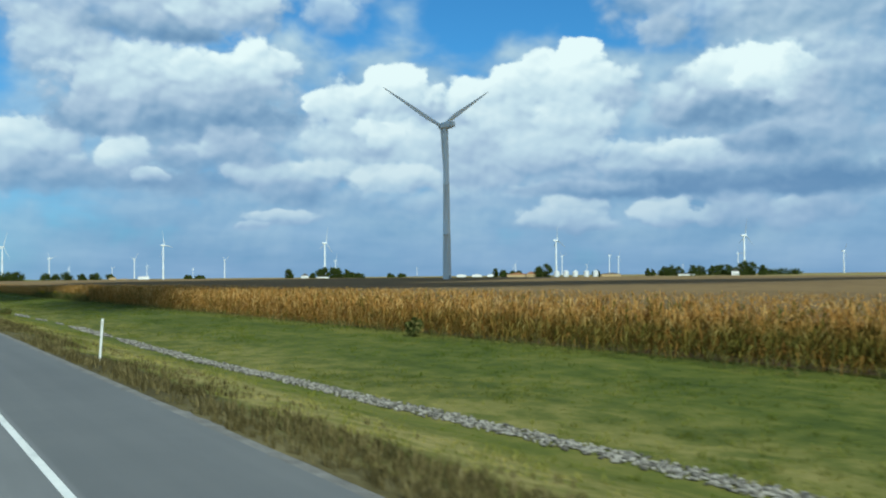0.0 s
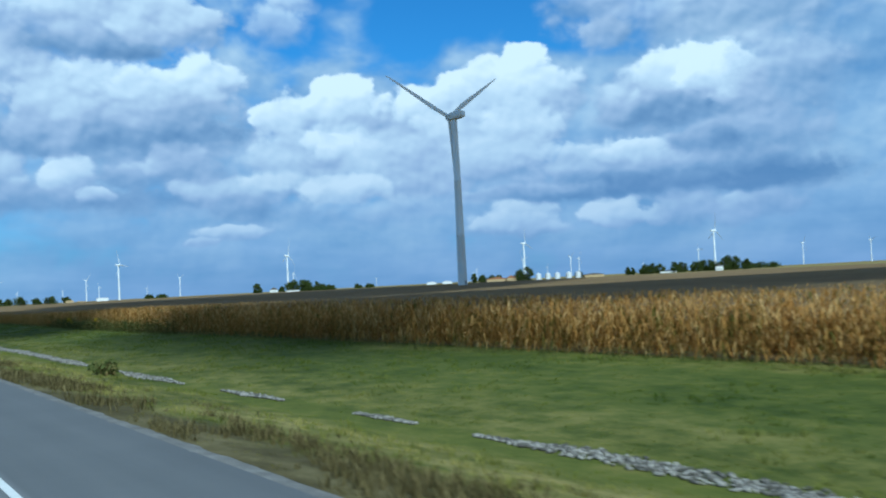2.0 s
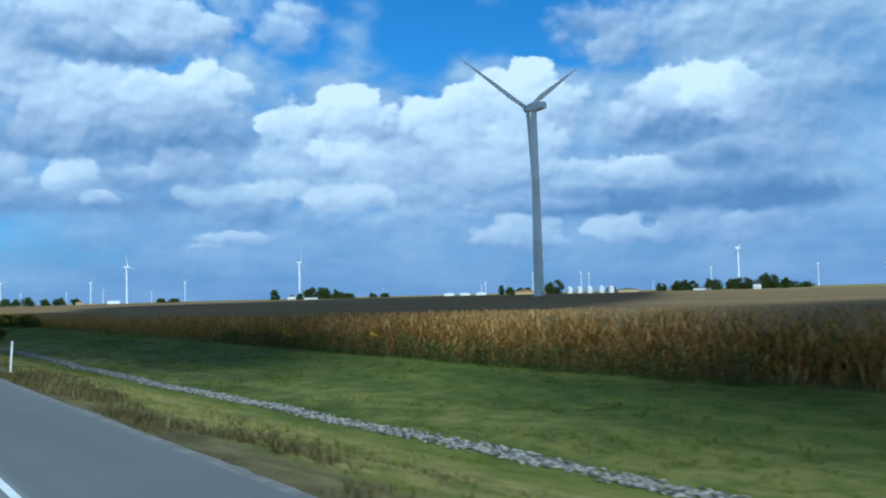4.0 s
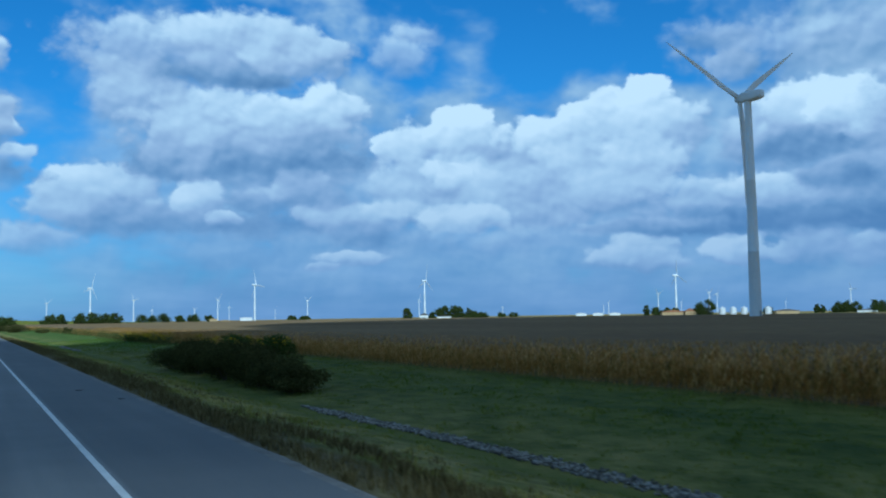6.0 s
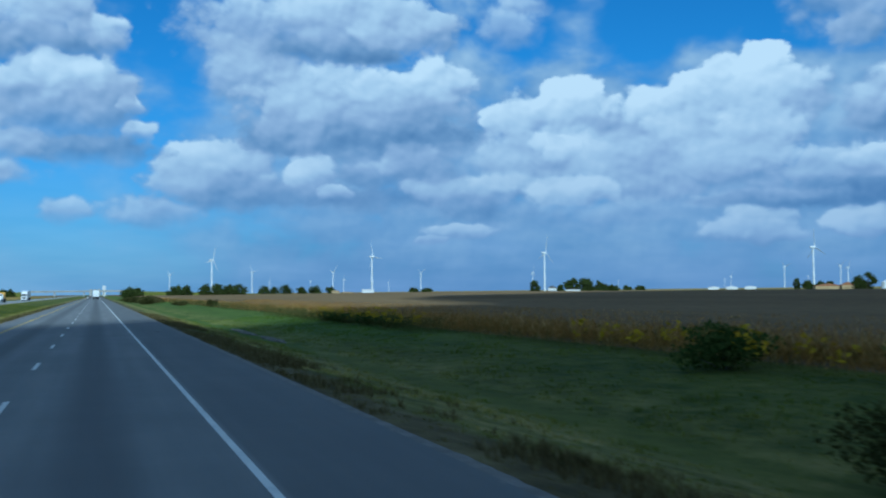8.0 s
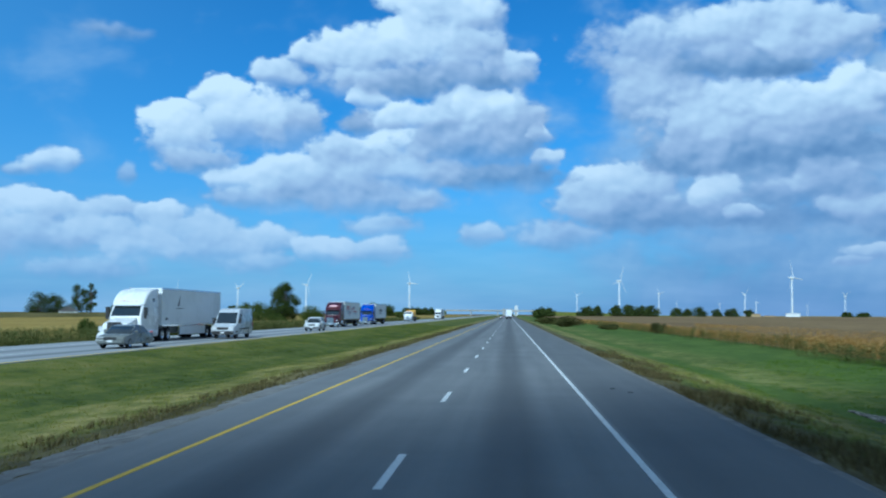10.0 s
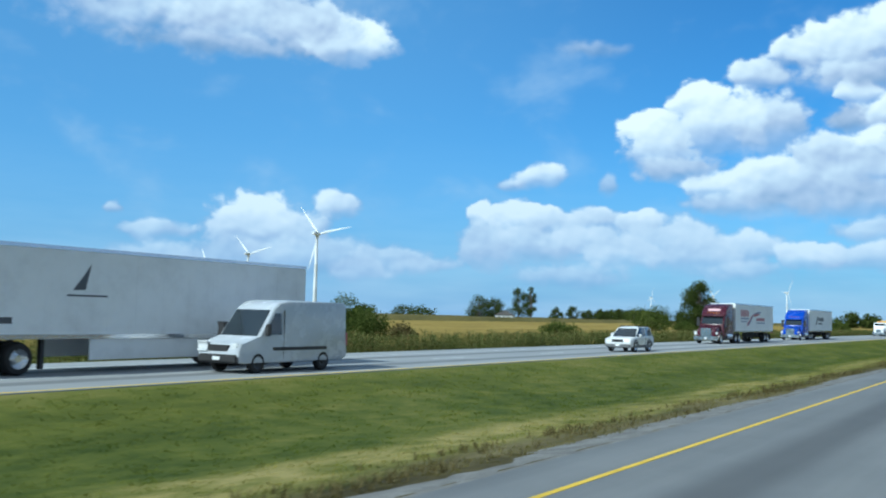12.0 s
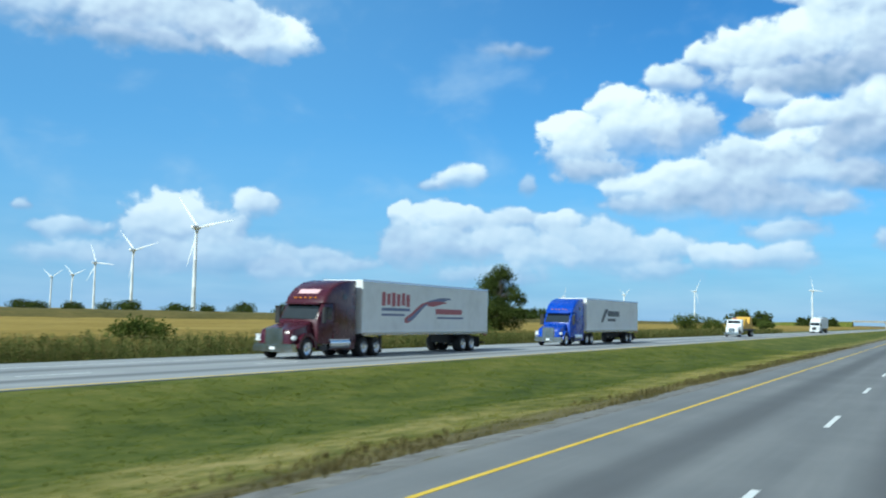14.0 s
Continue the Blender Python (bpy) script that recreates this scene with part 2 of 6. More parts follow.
def cloud_bank(name, puffs):
    """A node group that lays a bank's puffs over what lies behind, the low ones first. Each is bright above and grey below."""
    tree = bpy.data.node_groups.new(name, "ShaderNodeTree")
    for label, kind in (("Place", "Vector"), ("Billow", "Float"), ("Tone", "Float"), ("Gap", "Float")):
        tree.interface.new_socket(label, in_out="INPUT", socket_type="NodeSocket" + kind)
    tree.interface.new_socket("Tone", in_out="OUTPUT", socket_type="NodeSocketFloat")
    tree.interface.new_socket("Gap", in_out="OUTPUT", socket_type="NodeSocketFloat")
    n = Nodes(tree)
    entry = n.add("NodeGroupInput")
    place, swell, tone, gap = entry.outputs[0], entry.outputs[1], entry.outputs[2], entry.outputs[3]
    # tied to the bank behind, so that the banks are worked out one after another
    place = n.vec("MULTIPLY_ADD", gap, (1e-6, 1e-6, 0), place)
    for turn, height, wide, tall, bright, soft in sorted(puffs, key=lambda puff: puff[1]):
        wide, tall = 1.12 * wide, 1.12 * tall
        q = n.vec("MULTIPLY_ADD", place, (1 / wide, 1 / tall, 0), (-turn / wide, -height / tall, 0))
        r = n.math("SUBTRACT", n.vec("LENGTH", q), swell)
        body = n.span(r, 1.16, 1.1 - 0.85 * soft)
        # the crest stands clear, the foot melts into what lies behind
        crest = n.span(n.vec("DOT_PRODUCT", q, (-0.15, 1, 0)), -1.0, 0.15, 0.12, 1.0)
        tint = n.math("ADD", n.vec("DOT_PRODUCT", q, (-0.06, 0.24, 0)), bright + (0.03 if turn > 41 else 0.15 if turn > 20 else 0.02 if turn > 8 else 0.05))
        mixed = n.add("ShaderNodeMix", data_type="FLOAT")
        n.put(mixed.inputs[0], n.math("MULTIPLY", body, crest))
        n.put(mixed.inputs[2], tone)
        n.put(mixed.inputs[3], tint)
        tone = mixed.outputs[0]
        thick = n.math("MULTIPLY", body, n.math("MULTIPLY_ADD", crest, 0.3, 0.7) if turn > 4 else n.math("MULTIPLY_ADD", crest, 0.62, 0.38))
        gap = n.math("MULTIPLY", gap, n.math("MULTIPLY_ADD", thick, -min(1.0, 1.25 - 0.6 * soft), 1.0))
    out = n.add("NodeGroupOutput")
    tree.links.new(tone, out.inputs[0])
    tree.links.new(gap, out.inputs[1])
    return tree


def make_world():
    world = bpy.data.worlds.new("sky")
    scene.world = world
    world.use_nodes = True
    n = Nodes(world.node_tree)
    ray = n.add("ShaderNodeTexCoord").outputs["Generated"]
    xyz = n.add("ShaderNodeSeparateXYZ")
    n.put(xyz.inputs[0], n.vec("NORMALIZE", ray))
    turn = n.math("MULTIPLY", n.math("ARCTAN2", xyz.outputs[0], xyz.outputs[1]), 57.2958)
    height = n.math("MULTIPLY", n.math("ARCSINE", xyz.outputs[2]), 57.2958)
    at = n.add("ShaderNodeCombineXYZ")
    n.put(at.inputs[0], turn)
    n.put(at.inputs[1], height)
    at = at.outputs[0]
    sky = n.add("ShaderNodeTexSky", sky_type="NISHITA", sun_disc=False, sun_elevation=radians(SUN_HEIGHT),
                sun_rotation=radians(SUN_TURN), altitude=200, air_density=1.0, dust_density=0.6, ozone_density=2.0)
    blue = n.vec("MULTIPLY", sky.outputs[0], (0.045, 0.088, 0.125))
    west = n.span(turn, -8.0, -42.0)
    blue = n.mix(n.math("MULTIPLY", west, 0.38), blue, (0.27, 0.55, 0.88, 1))
    # billows: the banks' outlines are pushed about by noise at three sizes
    stretched = n.vec("MULTIPLY", at, (1.0, 1.25, 1.0))
    wander = n.add("ShaderNodeTexNoise")
    n.put(wander.inputs["Vector"], stretched)
    wander.inputs["Scale"].default_value, wander.inputs["Detail"].default_value = 0.5, 2.0
    push = n.vec("SUBTRACT", wander.outputs["Color"], (0.5, 0.5, 0.5))
    moved = n.vec("ADD", at, n.vec("MULTIPLY", push, (1.5, 1.0, 0)))

    def billow(v, detail):
        fine = n.noise(v, 0.6, 2.0 * detail, 0.5, 0.1)
        cells = n.add("ShaderNodeTexVoronoi", feature="F1")
        cells.inputs["Detail"].default_value, cells.inputs["Roughness"].default_value, cells.inputs["Lacunarity"].default_value = detail, 0.5, 2.3
        n.put(cells.inputs["Vector"], n.vec("ADD", v, n.vec("MULTIPLY", push, (1.1, 1.1, 0))))
        cells.inputs["Scale"].default_value = 0.62
        return n.math("ADD", n.math("MULTIPLY", n.math("SUBTRACT", fine, 0.5), 1.5),
                      n.math("MULTIPLY", n.math("SUBTRACT", 0.85, cells.outputs["Distance"]), 0.5))

    puff, soft_puff, soft_above = billow(stretched, 2.0), billow(stretched, 1.0), billow(n.vec("ADD", stretched, (-0.2, 0.45, 0)), 1.0)
    swell, tone, gap = n.math("MULTIPLY_ADD", puff, 0.6, 0.14), 0.4, 1.0
    for name, puffs in sorted(CLOUDS.items(), key=lambda bank: (bank[0] != "backing", sum(puff[1] for puff in bank[1]) / len(bank[1]))):
        bank = n.add("ShaderNodeGroup", node_tree=cloud_bank(name, puffs))
        for socket, value in zip(bank.inputs, (moved, swell, tone, gap)):
            n.put(socket, value)
        tone, gap = bank.outputs[0], bank.outputs[1]
    cover = n.math("SUBTRACT", 1.0, gap)
    mottle = n.math("MULTIPLY", n.math("SUBTRACT", n.noise(stretched, 0.3, 3.0, 0.5, 0.3), 0.53), 0.45)
    lit = n.math("ADD", n.math("ADD", tone, mottle), n.math("MULTIPLY", n.math("SUBTRACT", soft_puff, soft_above), 0.24))
    east = n.span(turn, -5.0, 15.0)
    grey = n.ramp(lit, (0.05, (0.15, 0.26, 0.46)), (0.30, (0.31, 0.42, 0.61)), (0.52, (0.54, 0.61, 0.77)), (0.72, (0.76, 0.83, 0.92)), (0.97, (1.03, 1.04, 1.05)))
    # a torn sheet of thinner cloud behind them, almost closed to the east
    torn = n.noise(n.vec("MULTIPLY", at, (0.7, 1.0, 1)), 0.24, 4.0, 0.5, 0.2)
    thick = n.math("ADD", torn, n.math("MULTIPLY", n.math("MULTIPLY", east, n.span(height, 15.5, 11.0)), 0.26))
    right = n.math("MULTIPLY", n.span(turn, 40.0, 50.0), 0.16)
    thick = n.math("ADD", thick, right)
    veil = n.math("MULTIPLY", n.span(thick, 0.48, 0.74), n.math("MULTIPLY_ADD", east, 0.62, 0.28))
    veil_tone = n.ramp(n.math("ADD", n.math("MULTIPLY", n.math("SUBTRACT", soft_puff, soft_above), 0.14), n.math("MULTIPLY_ADD", torn, 0.8, 0.14)),
                       (0.3, (0.20, 0.34, 0.57)), (0.52, (0.40, 0.53, 0.72)), (0.75, (0.72, 0.80, 0.88)))
    # the rest of the sky, overhead and behind: the grey undersides of broken cumulus
    away = n.math("MAXIMUM", n.span(height, 21.0, 30.0), n.span(n.math("ABSOLUTE", turn), 66.0, 80.0))
    broken = n.noise(n.vec("NORMALIZE", ray), 2.6, 6.0, 0.55)
    veil = n.math("MAXIMUM", veil, n.math("MULTIPLY", away, n.span(broken, 0.40, 0.58)))
    veil_tone = n.mix(away, veil_tone, (0.41, 0.43, 0.46, 1))
    # haze towards the horizon
    low = n.math("POWER", n.math("SUBTRACT", 1.0, n.span(height, 0.0, 12.0, smooth=False)), 1.8)
    streak = n.noise(n.vec("MULTIPLY", at, (0.10, 0.55, 1)), 1.0, 3.0)
    haze = n.mix(east, n.ramp(streak, (0.3, (0.30, 0.47, 0.72)), (0.7, (0.46, 0.60, 0.80))), n.ramp(streak, (0.3, (0.20, 0.33, 0.57)), (0.7, (0.34, 0.45, 0.69))))
    clear = n.mix(veil, blue, veil_tone)
    clear = n.mix(n.math("MULTIPLY", low, 0.9), clear, haze)
    cloudy = n.mix(n.math("MULTIPLY", n.math("POWER", low, 0.72), 0.72), grey, haze)
    final = n.mix(cover, clear, cloudy)
    background = n.add("ShaderNodeBackground")
    n.put(background.inputs[0], final)
    n.put(background.inputs[1], 1.0)
    world.node_tree.links.new(background.outputs[0], n.add("ShaderNodeOutputWorld").inputs[0])


make_world()


# ---- a cumulus behind and above the drive, whose shade lies over fields and road ----
def shade_cloud(label, outline, height, thick):
    """A lumpy cloud whose shadow falls on the ground inside the outline (x, y)."""
    shift = SUN_WAY * (height / SUN_WAY.z)
    middle = Vector((sum(p[0] for p in outline) / len(outline), sum(p[1] for p in outline) / len(outline), 0))
    ring = []
    for i, p in enumerate(outline):
        q = outline[(i + 1) % len(outline)]
        ring += [Vector((p[0], p[1], 0)).lerp(Vector((q[0], q[1], 0)), k / 8) for k in range(8)]
    bm = bmesh.new()
    levels = ((0.55, -0.12), (0.9, -0.1), (1.0, 0.0), (0.95, 0.25), (0.75, 0.6), (0.4, 0.9), (0.1, 1.0))
    loops = []
    for grow, rise in levels:
        loops.append([])
        for p in ring:
            lump = noise.noise((p.x * 0.02, p.y * 0.02, rise * 3))
            q = middle + (p - middle) * (grow + 0.05 * lump)
            loops[-1].append(bm.verts.new(q + shift + Vector((0, 0, thick * (rise + 0.12 * lump)))))
    for a, b in zip(loops, loops[1:]):
        for i in range(len(a)):
            j = (i + 1) % len(a)
            bm.faces.new((a[i], a[j], b[j], b[i]))
    bm.faces.new(loops[0][::-1])
    bm.faces.new(loops[-1])
    data = bpy.data.meshes.new("cloud")
    bm.to_mesh(data)
    bm.free()
    data.shade_smooth()
    vapour = bpy.data.materials.new("cloud_vapour")
    vapour.use_nodes = True
    n = Nodes(vapour.node_tree)
    shader = n.add("ShaderNodeBsdfDiffuse")
    n.put(shader.inputs[0], n.ramp(n.noise(n.add("ShaderNodeTexCoord").outputs["Object"], 0.02, 5), (0.3, (0.7, 0.72, 0.75)), (0.7, (0.85, 0.86, 0.87))))
    vapour.node_tree.links.new(shader.outputs[0], n.add("ShaderNodeOutputMaterial").inputs[0])
    data.materials.append(vapour)
    tagged(new("cloud", data), label, "cloud", "", "structure")


shade_cloud("broad grey cumulus cloud high behind the highway", [(-70, 206), (7, 174), (13, 149), (22, 151), (28, 172), (60, 178), (180, 285), (400, 500), (900, 950), (500, 800), (300, 740), (130, 590), (66, 430), (50, 326), (34, 254), (4, 230), (-70, 222)], 700, 60)
shade_cloud("small cumulus cloud high behind the highway", [(16, 96), (24, 90), (90, 92), (200, 110), (220, 140), (90, 140), (26, 134), (17, 128)], 640, 30)


# ---- materials ----
def material(name, colours, rough=0.8, size=1.0, metal=0.0, bump=0.0, fine=None, stretch=(1, 1, 1), gloss=0.5, island=0.0, object_shift=0.0):
    """A surface of two or three colours that drift at two sizes (metres), with a fine relief."""
    made = bpy.data.materials.new(name)
    made.use_nodes = True
    n = Nodes(made.node_tree)
    place = n.vec("MULTIPLY", n.add("ShaderNodeTexCoord").outputs["Object"], stretch)
    broad = n.noise(place, 1.0 / size, 4.0, 0.6)
    small = n.noise(place, 6.0 / size if fine is None else 1.0 / fine, 5.0, 0.65)
    fac = n.math("ADD", n.math("MULTIPLY", broad, 0.55), n.math("MULTIPLY", small, 0.45))
    if island:
        chance = n.add("ShaderNodeNewGeometry").outputs["Random Per Island"]
        fac = n.math("ADD", fac, n.math("MULTIPLY", n.math("SUBTRACT", chance, 0.5), island))
    if object_shift:
        chance = n.add("ShaderNodeObjectInfo").outputs["Random"]
        fac = n.math("ADD", fac, n.math("MULTIPLY", n.math("SUBTRACT", chance, 0.5), object_shift))
    stops = [(0.32 + 0.36 * i / max(1, len(colours) - 1), c) for i, c in enumerate(colours)]
    colour = n.ramp(fac, *stops)
    shader = n.add("ShaderNodeBsdfPrincipled")
    n.put(shader.inputs["Base Color"], colour)
    n.put(shader.inputs["Roughness"], n.span(small, 0.25, 0.75, max(0.02, rough - 0.08), min(1.0, rough + 0.08)))
    shader.inputs["Metallic"].default_value = metal
    shader.inputs["Specular IOR Level"].default_value = gloss
    if bump:
        relief = n.add("ShaderNodeBump")
        relief.inputs["Strength"].default_value, relief.inputs["Distance"].default_value = 0.6, bump
        n.put(relief.inputs["Height"], small)
        n.put(shader.inputs["Normal"], relief.outputs[0])
    made.node_tree.links.new(shader.outputs[0], n.add("ShaderNodeOutputMaterial").inputs[0])
    return made


def verge_colour(n, place):
    """The verges' colour from place: dry and brown beside the pavement, a straw strip, then greener towards the ditch."""
    xyz = n.add("ShaderNodeSeparateXYZ")
    n.put(xyz.inputs[0], place)
    long = n.vec("MULTIPLY", place, (1.0, 0.3, 1.0))
    broad, mid, fine = n.noise(long, 0.4, 4), n.noise(n.vec("MULTIPLY", place, (1.0, 0.6, 1.0)), 1.3, 5, 0.68), n.noise(place, 9.0, 4, 0.72)
    tone = n.math("ADD", n.math("MULTIPLY", broad, 0.45), n.math("ADD", n.math("MULTIPLY", mid, 0.38), n.math("MULTIPLY", fine, 0.17)))
    green = n.ramp(tone, (0.36, (0.056, 0.074, 0.014)), (0.5, (0.115, 0.128, 0.024)), (0.64, (0.20, 0.18, 0.050)))
    straw = n.ramp(tone, (0.39, (0.105, 0.105, 0.026)), (0.5, (0.215, 0.19, 0.058)), (0.61, (0.33, 0.275, 0.105)))
    dry = n.ramp(tone, (0.38, (0.042, 0.036, 0.016)), (0.5, (0.105, 0.088, 0.038)), (0.63, (0.20, 0.17, 0.08)))
    edge = n.math("ADD", xyz.outputs[0], n.math("MULTIPLY", n.math("SUBTRACT", broad, 0.5), 3.4))
    pale = n.math("MAXIMUM", n.math("MULTIPLY", n.span(edge, 6.2, 7.4), n.span(edge, 9.6, 11.2, 1, 0)),
                  n.math("MULTIPLY", n.span(edge, -13.4, -10.4), n.span(edge, -9.4, -8.6, 1, 0)))
    pale = n.math("MAXIMUM", pale, n.math("MULTIPLY", n.math("MULTIPLY", n.span(edge, 11.8, 12.8), n.span(edge, 13.5, 17.5, 1, 0)), 0.45))
    near = n.math("MAXIMUM", n.math("MULTIPLY", n.span(edge, 3.8, 4.8), n.span(edge, 5.9, 7.0, 1, 0)),
                  n.math("MULTIPLY", n.span(edge, -9.8, -8.4), n.span(edge, -6.6, -6.0, 1, 0)))
    lush = n.math("MAXIMUM", n.math("MULTIPLY", n.span(edge, 11.5, 14.0), n.span(edge, 20.5, 24.0, 1, 0)),
                  n.math("MULTIPLY", n.span(edge, -18.5, -16.0), n.span(edge, -13.5, -11.0, 1, 0)))
    green = n.mix(n.math("MULTIPLY", lush, n.span(mid, 0.3, 0.7, 0.8, 0.3)), green, n.ramp(tone, (0.36, (0.036, 0.056, 0.011)), (0.64, (0.095, 0.118, 0.023))))
    # the far stretch, beyond y 262, is mixed towards a purer green
    green = n.mix(n.math("MULTIPLY", n.math("MULTIPLY", n.span(xyz.outputs[1], 262.0, 300.0), n.span(xyz.outputs[0], 3.0, 5.0)), 0.7), green, n.ramp(tone, (0.36, (0.045, 0.085, 0.012)), (0.64, (0.11, 0.17, 0.028))))
    return n.mix(near, n.mix(n.math("MULTIPLY", pale, n.span(mid, 0.35, 0.6, 0.35, 0.9)), green, straw), dry), mid, fine


def leafy(name, colours, size=4.0, through=0.25, island=0.5, verge=False, unripe=False):
    """Leaves and blades: matt, with some light passing through them."""
    made = bpy.data.materials.new(name)
    made.use_nodes = True
    n = Nodes(made.node_tree)
    place = n.add("ShaderNodeTexCoord").outputs["Object"]
    chance = n.add("ShaderNodeNewGeometry").outputs["Random Per Island"]
    fac = n.math("ADD", n.math("MULTIPLY", n.noise(place, 1.0 / size, 4.0, 0.6), 1.0 - island * 0.5),
                 n.math("MULTIPLY", chance, island * 0.5))
    stops = [(0.25 + 0.5 * i / max(1, len(colours) - 1), c) for i, c in enumerate(colours)]
    colour = n.ramp(fac, *stops)
    if verge:
        colour = n.vec("MULTIPLY", n.mix(0.9, colour, verge_colour(n, place)[0]), (1.65, 1.68, 1.6))
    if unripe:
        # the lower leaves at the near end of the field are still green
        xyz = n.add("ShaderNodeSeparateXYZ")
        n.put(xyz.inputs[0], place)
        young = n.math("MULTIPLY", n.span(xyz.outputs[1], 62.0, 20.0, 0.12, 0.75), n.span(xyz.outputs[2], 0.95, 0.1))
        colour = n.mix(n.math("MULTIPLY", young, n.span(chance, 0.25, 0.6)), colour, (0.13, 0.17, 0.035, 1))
    face, back = n.add("ShaderNodeBsdfDiffuse"), n.add("ShaderNodeBsdfTranslucent")
    n.put(face.inputs[0], colour)
    n.put(back.inputs[0], colour)
    both = n.add("ShaderNodeMixShader")
    both.inputs[0].default_value = through
    made.node_tree.links.new(face.outputs[0], both.inputs[1])
    made.node_tree.links.new(back.outputs[0], both.inputs[2])
    made.node_tree.links.new(both.outputs[0], n.add("ShaderNodeOutputMaterial").inputs[0])
    return made


def verge_material(name):
    """Mown roadside grass: dry and brown beside the pavement, greener towards the ditch, in mower stripes and patches."""
    made = bpy.data.materials.new(name)
    made.use_nodes = True
    n = Nodes(made.node_tree)
    place = n.add("ShaderNodeTexCoord").outputs["Object"]
    colour, mid, fine = verge_colour(n, place)
    shader = n.add("ShaderNodeBsdfPrincipled")
    n.put(shader.inputs["Base Color"], colour)
    shader.inputs["Roughness"].default_value, shader.inputs["Specular IOR Level"].default_value = 0.95, 0.1
    relief = n.add("ShaderNodeBump")
    relief.inputs["Strength"].default_value, relief.inputs["Distance"].default_value = 0.4, 0.015
    n.put(relief.inputs["Height"], n.math("ADD", fine, mid))
    n.put(shader.inputs["Normal"], relief.outputs[0])
    made.node_tree.links.new(shader.outputs[0], n.add("ShaderNodeOutputMaterial").inputs[0])
    return made


def road_material(name, lanes, light=1.0):
    """Worn concrete: grey, with a darker oil stripe down each lane, long stains, fine grit. lanes: the middles of the lanes."""
    made = bpy.data.materials.new(name)
    made.use_nodes = True
    n = Nodes(made.node_tree)
    place = n.add("ShaderNodeTexCoord").outputs["Object"]
    xyz = n.add("ShaderNodeSeparateXYZ")
    n.put(xyz.inputs[0], place)
    long = n.noise(n.vec("MULTIPLY", place, (1.2, 0.05, 1)), 1.0, 4)
    patch, grit = n.noise(place, 0.3, 5, 0.6), n.noise(place, 35.0, 4, 0.75)
    tone = n.math("ADD", n.math("MULTIPLY", long, 0.45), n.math("ADD", n.math("MULTIPLY", patch, 0.3), n.math("MULTIPLY", grit, 0.25)))
    colour = n.ramp(tone, *((at, tuple(light * c for c in grey)) for at, grey in ((0.3, (0.14, 0.145, 0.15)), (0.5, (0.195, 0.20, 0.202)), (0.7, (0.26, 0.262, 0.258)))))
    for lane in lanes:
        off = n.math("ABSOLUTE", n.math("SUBTRACT", xyz.outputs[0], lane))
        oil = n.math("MULTIPLY", n.span(off, 0.15, 0.85, 1, 0), n.span(long, 0.2, 0.6, 0.25, 0.6))
        colour = n.mix(oil, colour, (0.06, 0.062, 0.066, 1))
    # the outer shoulder is older, darker asphalt
    colour = n.mix(n.span(xyz.outputs[0], 2.12, 2.2, 0.0, 0.45), colour, (0.075, 0.08, 0.084, 1))
    shader = n.add("ShaderNodeBsdfPrincipled")
    n.put(shader.inputs["Base Color"], colour)
    shader.inputs["Roughness"].default_value, shader.inputs["Specular IOR Level"].default_value = 0.82, 0.35
    relief = n.add("ShaderNodeBump")
    relief.inputs["Strength"].default_value, relief.inputs["Distance"].default_value = 0.4, 0.006
    n.put(relief.inputs["Height"], grit)
    n.put(shader.inputs["Normal"], relief.outputs[0])
    made.node_tree.links.new(shader.outputs[0], n.add("ShaderNodeOutputMaterial").inputs[0])
    return made


VERGE = verge_material("mown_verge")
SOIL = material("field_soil", [(0.07, 0.05, 0.03), (0.15, 0.11, 0.06), (0.24, 0.18, 0.09)], 0.95, 6.0, bump=0.05, fine=0.3, gloss=0.1)
CORN_FAR = material("corn_canopy", [(0.14, 0.094, 0.046), (0.20, 0.137, 0.066), (0.275, 0.195, 0.094)], 0.95, 45.0, bump=0.12, fine=1.4, stretch=(1, 0.35, 1), gloss=0.05)
SOY = material("ripe_soybeans", [(0.19, 0.135, 0.036), (0.29, 0.21, 0.056), (0.38, 0.285, 0.085)], 0.95, 14.0, bump=0.12, fine=0.5, stretch=(1, 0.3, 1), gloss=0.05)
CORN_WEST = material("greenish_dry_corn", [(0.075, 0.07, 0.022), (0.135, 0.115, 0.04), (0.21, 0.165, 0.06)], 0.95, 12.0, bump=0.3, fine=0.9, stretch=(1, 0.5, 0.5), gloss=0.05)
PRAIRIE = material("distant_fields", [(0.16, 0.13, 0.05), (0.27, 0.21, 0.08), (0.22, 0.22, 0.08)], 0.95, 420.0, fine=40.0, stretch=(1, 1, 1), gloss=0.05)
ROAD_OWN = road_material("worn_concrete", (0.1, -3.5), 0.92)
ROAD_OPP = road_material("pale_concrete", (-24.0, -27.7), 1.6)
WHITE_LINE = material("white_road_paint", [(0.52, 0.53, 0.52), (0.72, 0.73, 0.71), (0.80, 0.80, 0.78)], 0.7, 0.8, bump=0.002)
YELLOW_LINE = material("yellow_road_paint", [(0.55, 0.36, 0.02), (0.72, 0.48, 0.03), (0.78, 0.55, 0.06)], 0.7, 0.8, bump=0.002)
GRAVEL = material("shoulder_gravel", [(0.085, 0.08, 0.074), (0.175, 0.168, 0.155), (0.29, 0.28, 0.26)], 0.95, 0.6, bump=0.03, fine=0.05)
ROCK = material("pale_limestone", [(0.075, 0.069, 0.058), (0.17, 0.157, 0.135), (0.34, 0.32, 0.28)], 0.9, 0.5, bump=0.02, island=0.5)
